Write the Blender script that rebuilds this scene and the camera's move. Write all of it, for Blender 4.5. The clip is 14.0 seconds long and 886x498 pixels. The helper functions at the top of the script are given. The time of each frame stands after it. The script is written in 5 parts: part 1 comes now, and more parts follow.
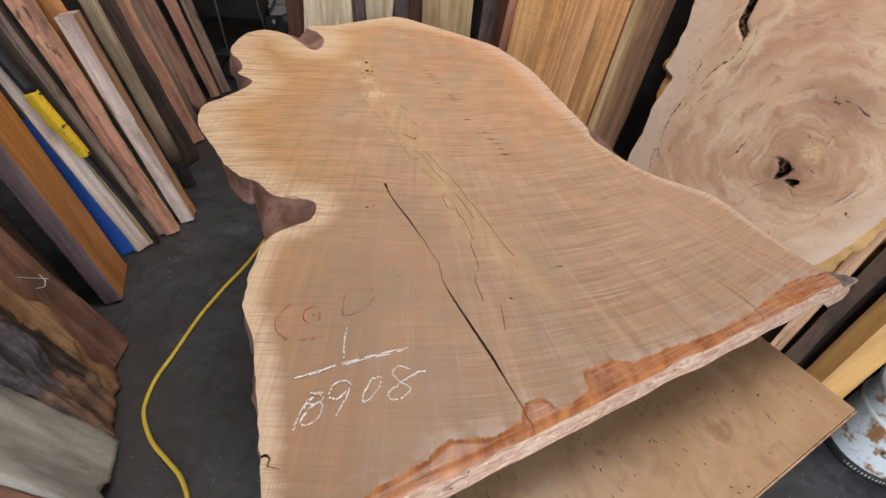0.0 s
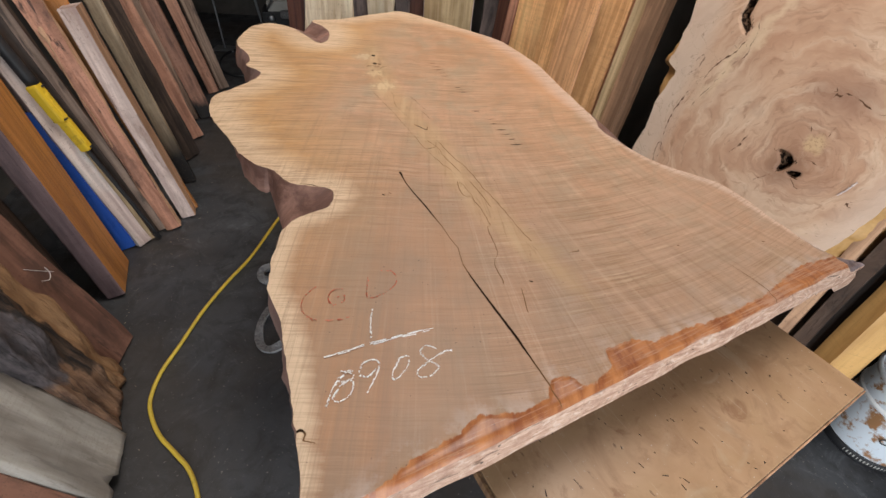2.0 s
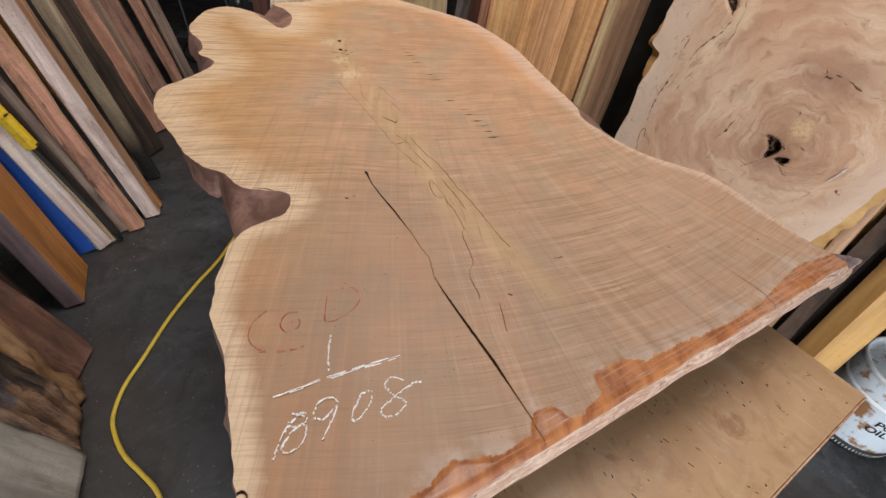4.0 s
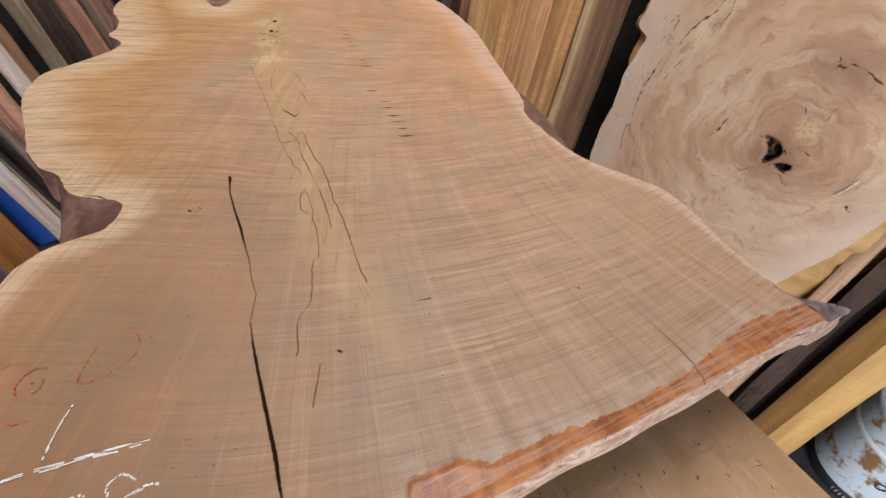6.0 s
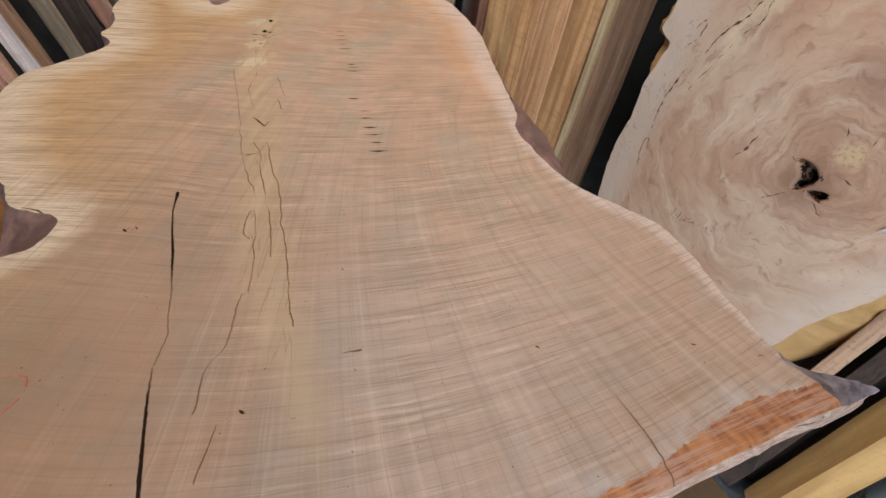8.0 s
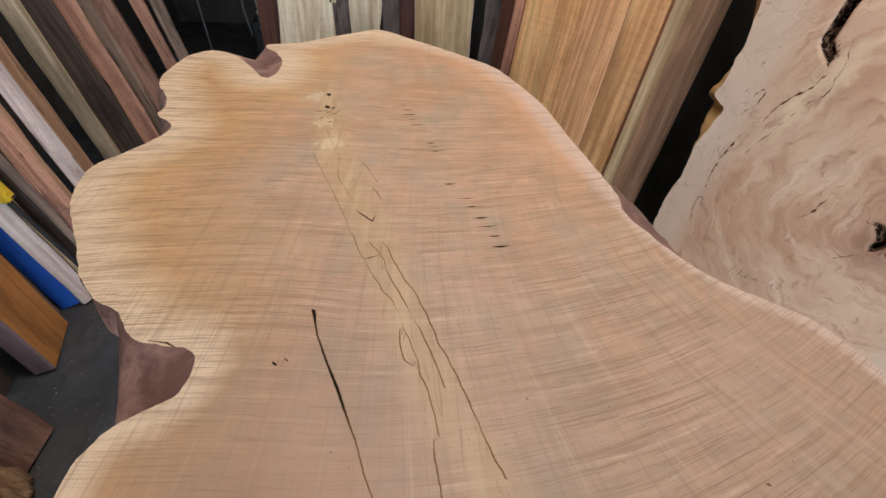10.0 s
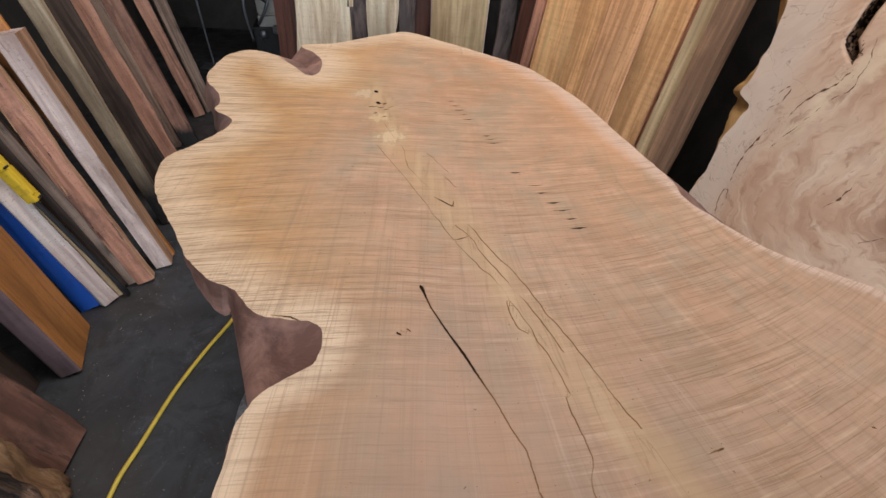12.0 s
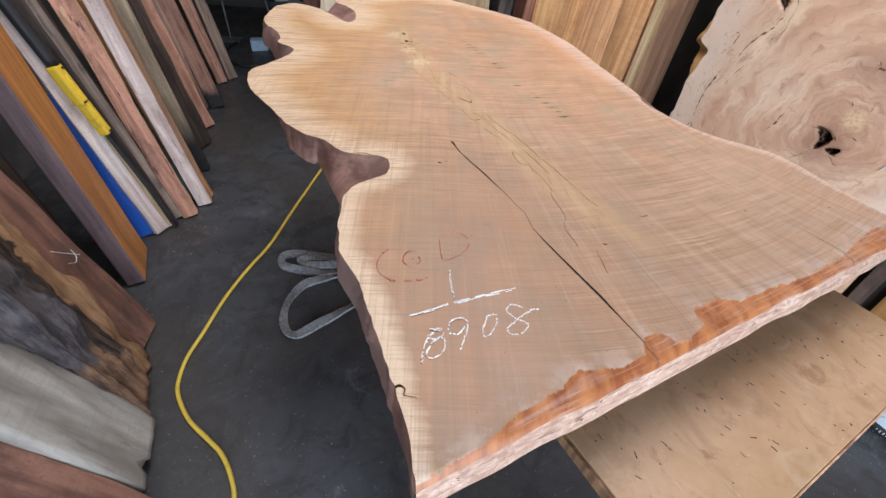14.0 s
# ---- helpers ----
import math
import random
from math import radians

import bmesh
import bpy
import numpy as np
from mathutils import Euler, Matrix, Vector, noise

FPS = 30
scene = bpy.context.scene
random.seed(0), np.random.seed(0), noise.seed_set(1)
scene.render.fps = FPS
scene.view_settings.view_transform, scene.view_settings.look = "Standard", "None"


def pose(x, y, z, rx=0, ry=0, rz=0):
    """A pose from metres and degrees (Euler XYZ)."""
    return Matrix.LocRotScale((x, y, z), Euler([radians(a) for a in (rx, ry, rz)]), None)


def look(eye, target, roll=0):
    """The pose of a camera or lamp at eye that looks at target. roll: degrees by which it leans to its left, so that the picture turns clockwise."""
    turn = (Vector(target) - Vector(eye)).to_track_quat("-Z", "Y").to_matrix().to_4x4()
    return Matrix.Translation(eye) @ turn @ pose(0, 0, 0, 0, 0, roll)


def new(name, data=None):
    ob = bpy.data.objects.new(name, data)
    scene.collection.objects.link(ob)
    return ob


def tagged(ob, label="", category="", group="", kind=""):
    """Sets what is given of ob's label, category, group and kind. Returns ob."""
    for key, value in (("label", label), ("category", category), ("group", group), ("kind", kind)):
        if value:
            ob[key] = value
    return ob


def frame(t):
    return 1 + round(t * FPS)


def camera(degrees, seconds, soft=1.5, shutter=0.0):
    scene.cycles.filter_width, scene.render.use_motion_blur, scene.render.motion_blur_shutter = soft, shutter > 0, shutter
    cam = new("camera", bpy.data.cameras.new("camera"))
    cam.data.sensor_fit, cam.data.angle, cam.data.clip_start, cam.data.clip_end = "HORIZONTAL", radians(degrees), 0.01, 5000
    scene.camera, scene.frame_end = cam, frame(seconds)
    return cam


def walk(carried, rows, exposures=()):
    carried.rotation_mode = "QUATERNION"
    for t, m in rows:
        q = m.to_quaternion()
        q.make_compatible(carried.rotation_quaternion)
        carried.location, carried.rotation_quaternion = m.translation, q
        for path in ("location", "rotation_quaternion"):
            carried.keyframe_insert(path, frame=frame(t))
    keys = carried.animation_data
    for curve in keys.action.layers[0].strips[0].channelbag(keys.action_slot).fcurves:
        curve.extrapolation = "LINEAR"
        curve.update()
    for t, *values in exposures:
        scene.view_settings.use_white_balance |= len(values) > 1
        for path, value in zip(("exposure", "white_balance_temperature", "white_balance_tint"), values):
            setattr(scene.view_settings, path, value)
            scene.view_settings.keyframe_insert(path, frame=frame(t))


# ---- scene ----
cam = camera(91.3, 14.0)
PATH = [
    (0, (-0.035, 0.007, 1.643), (0.037, 1.504, 0.32), 3.9),
    (0.5, (-0.043, -0.022, 1.644), (0.028, 1.483, 0.328), 4.0),
    (1, (-0.061, -0.038, 1.63), (0.015, 1.466, 0.313), 4.2),
    (1.5, (-0.077, -0.039, 1.626), (0.009, 1.461, 0.305), 4.4),
    (2, (-0.083, -0.019, 1.627), (0.017, 1.477, 0.303), 4.5),
    (2.2, (-0.079, -0.006, 1.631), (0.025, 1.483, 0.299), 4.5),
    (4.5, (-0.028, 0.103, 1.6), (0.148, 1.541, 0.221), 4.9),
    (5, (0.103, 0.147, 1.606), (0.242, 1.574, 0.211), 3.9),
    (5.5, (0.21, 0.186, 1.581), (0.283, 1.615, 0.184), 3.5),
    (6, (0.224, 0.233, 1.548), (0.275, 1.651, 0.138), 3.4),
    (6.5, (0.245, 0.285, 1.504), (0.302, 1.674, 0.065), 3.2),
    (7, (0.333, 0.31, 1.473), (0.392, 1.672, 0.01), 3.0),
    (7.5, (0.373, 0.312, 1.5), (0.384, 1.668, 0.03), 3.5),
    (8, (0.334, 0.339, 1.535), (0.249, 1.741, 0.111), 2.2),
    (8.5, (0.242, 0.373, 1.564), (0.131, 1.818, 0.186), 1.3),
    (8.7, (0.203, 0.382, 1.574), (0.116, 1.84, 0.208), 1.8),
    (10.8, (-0.034, 0.453, 1.6), (0.045, 1.962, 0.29), 3.5),
    (11, (-0.06, 0.444, 1.598), (0.034, 1.959, 0.296), 3.9),
    (11.5, (-0.113, 0.431, 1.59), (-0.027, 1.949, 0.29), 3.7),
    (12, (-0.14, 0.379, 1.58), (-0.041, 1.893, 0.277), 3.8),
    (12.5, (-0.132, 0.254, 1.57), (-0.028, 1.765, 0.265), 4.0),
    (13, (-0.149, 0.109, 1.554), (-0.068, 1.61, 0.235), 4.1),
    (13.5, (-0.203, 0.04, 1.55), (-0.117, 1.526, 0.214), 4.3),
    (14, (-0.21, -0.042, 1.56), (-0.096, 1.447, 0.229), 4.6),
]
walk(cam, [(t, look(eye, target, roll)) for t, eye, target, roll in PATH],
     [(0.0, -0.05, 6650, 10), (2.0, -0.05, 6650, 10), (5.0, -0.08, 6650, 10), (6.5, -0.09, 6450, 10), (7.5, -0.10, 6200, 8), (8.0, -0.12, 5850, 6), (8.6, -0.10, 5850, 6), (11.0, -0.10, 6350, 10), (12.5, 0.0, 6050, 10), (13.2, 0.15, 5950, 10), (14.0, 0.31, 5850, 10)])

# ---- light ----
world = bpy.data.worlds.new("world")
scene.world = world
world.use_nodes = True
wn = world.node_tree
sky = wn.nodes.new("ShaderNodeTexSky")
sky.sky_type, sky.sun_disc = "NISHITA", False
sky.sun_elevation, sky.sun_rotation = radians(48), radians(200)
wn.links.new(sky.outputs[0], wn.nodes["Background"].inputs[0])
wn.nodes["Background"].inputs[1].default_value = 0.1


def area(name, m, sx, sy, power, color):
    lamp = bpy.data.lights.new(name, "AREA")
    lamp.shape, lamp.size, lamp.size_y, lamp.energy, lamp.color = "RECTANGLE", sx, sy, power, color
    ob = new(name, lamp)
    ob.matrix_world = m
    return ob


DAY = (0.86, 0.93, 1.0)
# unseen overhead fill, added to light slab and boards from above
area("overhead_fill", pose(0.12, 2.0, 3.98), 1.9, 2.4, 117, (1.0, 0.965, 0.93))
area("door_lamp", look((0.50, -1.76, 1.12), (0.52, 1.6, 0.95)), 2.6, 2.15, 103, DAY)


# ---- node helpers ----
def mat(name):
    m = bpy.data.materials.new(name)
    m.use_nodes = True
    return m, m.node_tree, m.node_tree.nodes["Principled BSDF"]


def node(nt, kind, links=(), **props):
    n = nt.nodes.new(kind)
    for k, v in props.items():
        setattr(n, k, v)
    for key, v in dict(links).items():
        s = n.inputs[key]
        if isinstance(v, bpy.types.NodeSocket):
            nt.links.new(v, s)
        else:
            s.default_value = v
    return n


def math_(nt, op, a, b=0.0, c=0.0):
    return node(nt, "ShaderNodeMath", {0: a, 1: b, 2: c}, operation=op).outputs[0]


def noise_(nt, vec, scale=5.0, detail=4.0, rough=0.55, dist=0.0):
    return node(nt, "ShaderNodeTexNoise", {"Vector": vec, "Scale": scale, "Detail": detail, "Roughness": rough, "Distortion": dist}).outputs[0]


def span(nt, x, lo, hi, a=0.0, b=1.0):
    return node(nt, "ShaderNodeMapRange", {0: x, 1: lo, 2: hi, 3: a, 4: b}).outputs[0]


def mix(nt, fac, a, b, blend="MIX"):
    n = node(nt, "ShaderNodeMix", data_type="RGBA", blend_type=blend)
    for i, v in ((0, fac), (6, a), (7, b)):
        if isinstance(v, bpy.types.NodeSocket):
            nt.links.new(v, n.inputs[i])
        elif i:
            n.inputs[i].default_value = (*v, 1.0)
        else:
            n.inputs[i].default_value = v
    return n.outputs[2]


def stretch(nt, vec, x, y, z):
    return node(nt, "ShaderNodeVectorMath", {0: vec, 1: (x, y, z)}, operation="MULTIPLY").outputs[0]


def own(nt):
    """Object coordinates, shifted by a random step for each object."""
    co = node(nt, "ShaderNodeTexCoord").outputs["Object"]
    rnd = node(nt, "ShaderNodeObjectInfo").outputs["Random"]
    off = math_(nt, "MULTIPLY", rnd, 17.0)
    return node(nt, "ShaderNodeVectorMath", {0: co, 1: off}, operation="ADD").outputs[0], rnd


def finish(nt, bsdf, colour, rough, height=None, strength=0.3, dist=0.004):
    nt.links.new(colour, bsdf.inputs["Base Color"])
    if isinstance(rough, bpy.types.NodeSocket):
        nt.links.new(rough, bsdf.inputs["Roughness"])
    else:
        bsdf.inputs["Roughness"].default_value = rough
    if height is not None:
        b = node(nt, "ShaderNodeBump", {"Height": height, "Strength": strength, "Distance": dist})
        nt.links.new(b.outputs[0], bsdf.inputs["Normal"])


def wood(name, light, dark, stain=(0.10, 0.07, 0.05), stains=0.25, rough=0.62, streak=55.0, curl=0.0, knots=0.0, dark_below=0.0):
    """Sawn board, grain along its own z."""
    m, nt, bsdf = mat(name)
    co, rnd = own(nt)
    warp = noise_(nt, stretch(nt, co, 3, 3, 1.2), 1.0, 3)
    wv = node(nt, "ShaderNodeVectorMath", {0: co, 1: stretch(nt, node(nt, "ShaderNodeCombineXYZ", {0: warp, 1: warp}).outputs[0], 0.05, 0.05, 0)}, operation="ADD").outputs[0]
    g1 = noise_(nt, stretch(nt, wv, streak, streak, 1.6), 1.0, 5, 0.6)
    g2 = noise_(nt, stretch(nt, wv, 9, 9, 0.9), 1.0, 3, 0.5)
    c = mix(nt, span(nt, g1, 0.41, 0.59), [0.85 * v for v in dark], light)
    c = mix(nt, span(nt, g2, 0.48, 0.64, 0.0, 0.6), c, [0.55 * v for v in dark])
    if curl:
        cu = noise_(nt, stretch(nt, wv, 7, 7, 60), 1.0, 2)
        c = mix(nt, span(nt, cu, 0.50, 0.62, 0.0, curl * 1.6), c, [0.5 * v for v in dark])
    pat = noise_(nt, stretch(nt, co, 5, 5, 2.2), 1.0, 6, 0.65)
    c = mix(nt, span(nt, pat, 0.53, 0.66, 0.0, min(1.0, stains * 1.5)), c, stain)
    if knots:
        vo = node(nt, "ShaderNodeTexVoronoi", {"Vector": stretch(nt, wv, 7, 7, 2.6), "Scale": 1.0}).outputs["Distance"]
        c = mix(nt, span(nt, math_(nt, "ADD", vo, math_(nt, "MULTIPLY", math_(nt, "SUBTRACT", pat, 0.5), 0.5)), 0.10, 0.22, knots, 0.0), c, stain)
        gash = noise_(nt, stretch(nt, wv, 30, 30, 5), 1.0, 4, 0.6)
        c = mix(nt, span(nt, gash, 0.61, 0.65, 0.0, knots), c, [0.5 * v for v in stain])
    tint = noise_(nt, stretch(nt, co, 6, 6, 1.7), 1.0, 4, 0.6, 0.4)
    c = mix(nt, span(nt, tint, 0.50, 0.66, 0.0, 0.45), c, [min(0.85, 1.3 * v) for v in light])
    saw = noise_(nt, stretch(nt, co, 2.5, 2.5, 130), 1.0, 3, 0.6)
    c = mix(nt, span(nt, saw, 0.52, 0.66, 0.0, 0.15), c, [0.6 * v for v in dark])
    # near-black towards the foot, with an uneven upper border
    if dark_below:
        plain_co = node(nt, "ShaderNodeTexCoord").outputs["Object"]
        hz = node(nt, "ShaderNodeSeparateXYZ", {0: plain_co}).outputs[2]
        c = mix(nt, span(nt, math_(nt, "ADD", hz, math_(nt, "MULTIPLY", math_(nt, "SUBTRACT", pat, 0.5), 0.3)), dark_below * 0.5, dark_below, 1.0, 0.0), c, (0.012, 0.009, 0.008))
    speck = noise_(nt, co, 120.0, 2)
    c = mix(nt, span(nt, speck, 0.62, 0.70, 0.0, 0.4), c, stain)
    hsv = node(nt, "ShaderNodeHueSaturation", {"Value": span(nt, rnd, 0, 1, 0.9, 1.1), "Color": c}).outputs[0]
    h = math_(nt, "ADD", math_(nt, "MULTIPLY", g1, 0.6), math_(nt, "MULTIPLY", noise_(nt, stretch(nt, co, 40, 40, 18), 1.0, 4), 0.5))
    finish(nt, bsdf, hsv, span(nt, g2, 0.2, 0.8, rough - 0.08, rough + 0.1), h, 0.6, 0.005)
    return m


def rough_surface(name, a, b, spot, scale=14.0, rough=0.85, strength=0.8, dist=0.012, z=1.0):
    """Bark, stone-like or dirty stuff: three tones in patches with strong relief."""
    m, nt, bsdf = mat(name)
    co, rnd = own(nt)
    v = stretch(nt, co, 1, 1, z)
    n1 = noise_(nt, v, scale, 7, 0.65, 0.6)
    n2 = noise_(nt, v, scale * 0.3, 4, 0.6)
    c = mix(nt, span(nt, n1, 0.40, 0.60), a, b)
    c = mix(nt, span(nt, n2, 0.48, 0.62, 0.0, 0.8), c, spot)
    finish(nt, bsdf, c, rough, n1, strength, dist)
    return m


def plain(name, colour, rough=0.5, metal=0.0, wear=None, amount=0.3, scale=25.0):
    m, nt, bsdf = mat(name)
    co, rnd = own(nt)
    n1 = noise_(nt, co, scale, 6, 0.65)
    c = mix(nt, span(nt, n1, 0.54, 0.62, 0.0, amount), colour, wear or [0.55 * v for v in colour])
    finish(nt, bsdf, c, span(nt, n1, 0.3, 0.7, rough - 0.07, rough + 0.12), n1, 0.12, 0.002)
    bsdf.inputs["Metallic"].default_value = metal
    return m


def concrete():
    m, nt, bsdf = mat("concrete")
    co = node(nt, "ShaderNodeTexCoord").outputs["Object"]
    big = noise_(nt, co, 1.6, 6, 0.62, 0.4)
    mid = noise_(nt, co, 7.0, 7, 0.68, 0.8)
    fine = noise_(nt, co, 90.0, 3)
    brown = noise_(nt, co, 1.1, 4, 0.6, 0.8)
    c = mix(nt, span(nt, big, 0.38, 0.62), (0.031, 0.032, 0.035), (0.066, 0.069, 0.075))
    c = mix(nt, span(nt, mid, 0.48, 0.62, 0.0, 0.8), c, (0.022, 0.021, 0.023))
    c = mix(nt, span(nt, noise_(nt, co, 4.3, 8, 0.75, 1.5), 0.57, 0.68, 0.0, 0.5), c, (0.17, 0.18, 0.195))
    c = mix(nt, span(nt, brown, 0.44, 0.58, 0.0, 0.65), c, (0.044, 0.035, 0.028))
    c = mix(nt, span(nt, noise_(nt, co, 26.0, 5, 0.7), 0.56, 0.66, 0.0, 0.45), c, (0.035, 0.034, 0.036))
    c = mix(nt, span(nt, fine, 0.66, 0.72, 0.0, 0.7), c, (0.25, 0.23, 0.205))
    finish(nt, bsdf, c, span(nt, mid, 0.3, 0.75, 0.38, 0.68), math_(nt, "ADD", mid, math_(nt, "MULTIPLY", fine, 0.2)), 0.25, 0.006)
    return m


def attr(nt, name):
    n = node(nt, "ShaderNodeAttribute", attribute_name=name)
    sep = node(nt, "ShaderNodeSeparateXYZ", {0: n.outputs["Vector"]})
    return n.outputs["Vector"], sep.outputs


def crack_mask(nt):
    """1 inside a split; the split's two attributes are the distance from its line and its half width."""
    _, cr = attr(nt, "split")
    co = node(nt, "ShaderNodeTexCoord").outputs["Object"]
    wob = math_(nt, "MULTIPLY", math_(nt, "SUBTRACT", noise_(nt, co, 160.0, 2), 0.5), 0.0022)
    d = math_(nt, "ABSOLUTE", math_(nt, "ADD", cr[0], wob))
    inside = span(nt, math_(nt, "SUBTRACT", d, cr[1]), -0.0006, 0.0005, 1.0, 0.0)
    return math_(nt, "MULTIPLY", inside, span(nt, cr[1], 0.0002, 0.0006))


def away(nt, co, p):
    return node(nt, "ShaderNodeVectorMath", {0: co, 1: p}, operation="DISTANCE").outputs["Value"]


def slab_top():
    """Figured hardwood: grain lines along the trunk, curl across it, pale sapwood rim, spalted pith."""
    m, nt, bsdf = mat("figured_slab_wood")
    g, gs = attr(nt, "grain")      # across, along, distance from the live edge
    _, zs = attr(nt, "zone")       # inside the bare strip, distance from the pith, side
    _, ks = attr(nt, "split")      # third: bark at the tip
    co = node(nt, "ShaderNodeTexCoord").outputs["Object"]
    pos = node(nt, "ShaderNodeSeparateXYZ", {0: co}).outputs
    w = noise_(nt, stretch(nt, co, 4, 4, 0), 1.0, 3)
    w2 = noise_(nt, stretch(nt, co, 16, 16, 0), 1.0, 3)
    wob = math_(nt, "ADD", math_(nt, "MULTIPLY", math_(nt, "SUBTRACT", w, 0.5), 0.009), math_(nt, "MULTIPLY", math_(nt, "SUBTRACT", w2, 0.5), 0.002))
    gv = node(nt, "ShaderNodeCombineXYZ", {0: math_(nt, "ADD", gs[0], math_(nt, "MULTIPLY", wob, 0.9)), 1: math_(nt, "ADD", gs[1], wob)}).outputs[0]
    ray = noise_(nt, stretch(nt, gv, 75, 1.5, 0), 1.0, 5, 0.68)
    ray_f = noise_(nt, stretch(nt, gv, 300, 4, 0), 1.0, 3, 0.6)
    band = noise_(nt, stretch(nt, gv, 13, 0.6, 0), 1.0, 3, 0.5)
    curl = noise_(nt, stretch(nt, gv, 4.5, 95, 0), 1.0, 5, 0.72)
    curl_f = noise_(nt, stretch(nt, gv, 8, 330, 3), 1.0, 3, 0.65)
    curl_b = noise_(nt, stretch(nt, gv, 1.6, 30, 7), 1.0, 3, 0.55)
    patch = noise_(nt, stretch(nt, co, 3.1, 3.1, 0), 1.0, 4, 0.55, 0.5)
    patch_b = noise_(nt, stretch(nt, co, 7.0, 5.0, 0), 1.0, 4, 0.55)
    patch_c = noise_(nt, stretch(nt, co, 5.0, 9.0, 4), 1.0, 5, 0.6, 0.8)
    c = mix(nt, span(nt, patch, 0.38, 0.62), (0.42, 0.228, 0.122), (0.49, 0.305, 0.188))
    c = mix(nt, span(nt, patch_b, 0.48, 0.62, 0.0, 0.8), c, (0.365, 0.265, 0.172))
    c = mix(nt, span(nt, patch_c, 0.50, 0.64, 0.0, 0.6), c, (0.50, 0.29, 0.18))
    c = mix(nt, span(nt, band, 0.46, 0.62, 0.0, 0.6), c, (0.50, 0.272, 0.155))
    # small grey-green and pink clouds
    cloud = noise_(nt, stretch(nt, gv, 15, 22, 0), 1.0, 5, 0.62, 0.6)
    c = mix(nt, span(nt, cloud, 0.52, 0.66, 0.0, 0.5), c, (0.33, 0.25, 0.165))
    c = mix(nt, span(nt, cloud, 0.34, 0.46, 0.5, 0.0), c, (0.56, 0.335, 0.215))
    # greyer heart towards the sawn end, brown streaks on its left, pinkish towards the tip
    # the darkening towards the near end also puts the shade there into the colour
    near = math_(nt, "ADD", pos[1], math_(nt, "MULTIPLY", math_(nt, "SUBTRACT", w, 0.5), 0.5))
    c = mix(nt, math_(nt, "MULTIPLY", span(nt, near, 0.35, 1.15, 0.8, 0.0), span(nt, w2, 0.3, 0.6, 0.5, 1.0)), c, mix(nt, span(nt, pos[0], -0.05, 0.45), (0.275, 0.165, 0.098), (0.405, 0.282, 0.212)))
    c = mix(nt, math_(nt, "MULTIPLY", span(nt, near, 0.35, 0.85, 0.95, 0.0), math_(nt, "MULTIPLY", span(nt, zs[2], 0.0, 0.15, 1.0, 0.15), span(nt, noise_(nt, stretch(nt, gv, 24, 1.2, 5), 1.0, 4, 0.6), 0.50, 0.62))), c, (0.375, 0.185, 0.09))
    c = mix(nt, math_(nt, "MULTIPLY", span(nt, near, 0.25, 0.70, 0.55, 0.0), span(nt, noise_(nt, stretch(nt, gv, 30, 1.6, 9), 1.0, 4, 0.6), 0.54, 0.62)), c, (0.20, 0.125, 0.085))
    c = mix(nt, math_(nt, "MULTIPLY", math_(nt, "MULTIPLY", span(nt, near, 0.55, 1.0, 0.7, 0.0), span(nt, zs[2], 0.0, 0.25, 1.0, 0.12)), span(nt, patch_c, 0.35, 0.6, 0.6, 1.0)), c, mix(nt, span(nt, patch_b, 0.42, 0.58), (0.37, 0.185, 0.092), (0.275, 0.165, 0.098)))
    # golden belt inside the pale rim of the left flank, orange belt along the far right one
    rim = math_(nt, "ADD", gs[2], math_(nt, "ADD", math_(nt, "MULTIPLY", math_(nt, "SUBTRACT", w, 0.5), 0.05), math_(nt, "MULTIPLY", math_(nt, "SUBTRACT", curl, 0.5), 0.03)))
    far = span(nt, pos[1], 0.45, 1.1, 0.35, 1.0)
    left = span(nt, zs[2], -0.42, -0.12, 1.0, 0.0)
    c = mix(nt, math_(nt, "MULTIPLY", math_(nt, "MULTIPLY", span(nt, rim, 0.10, 0.34, 0.85, 0.0), far), left), c, (0.53, 0.285, 0.098))
    right = math_(nt, "MULTIPLY", span(nt, zs[2], -0.15, 0.10), span(nt, pos[1], 1.15, 1.45))
    c = mix(nt, math_(nt, "MULTIPLY", span(nt, rim, 0.05, 0.15, 0.6, 0.0), right), c, (0.62, 0.285, 0.115))
    c = mix(nt, math_(nt, "MULTIPLY", span(nt, rim, 0.0, 0.16, 0.6, 0.0), span(nt, pos[1], 1.9, 2.15)), c, (0.56, 0.25, 0.10))
    wide = math_(nt, "MULTIPLY", span(nt, zs[2], -0.40, -0.1, 0.098, 0.044), span(nt, pos[1], 0.5, 1.05, 0.42, 1.0))
    wide = math_(nt, "MULTIPLY", wide, math_(nt, "ADD", span(nt, pos[1], 1.15, 1.4), span(nt, zs[2], -0.05, -0.2, 0.45, 1.0)))
    edge = math_(nt, "DIVIDE", rim, math_(nt, "MINIMUM", wide, 0.11))
    c = mix(nt, span(nt, edge, 0.35, 1.25, 0.86, 0.0), c, mix(nt, span(nt, zs[2], -0.1, 0.2), (0.70, 0.515, 0.345), (0.60, 0.43, 0.335)))
    # curl and rays
    amount = span(nt, noise_(nt, stretch(nt, co, 4.5, 4.5, 0), 1.0, 3), 0.36, 0.62, 0.55, 1.0)
    amount = math_(nt, "MAXIMUM", amount, span(nt, zs[2], -0.45, -0.25, 0.95, 0.0))
    amount = math_(nt, "MULTIPLY", amount, math_(nt, "MAXIMUM", span(nt, pos[1], 0.60, 0.85, 0.45, 1.0), span(nt, zs[2], -0.1, 0.1)))
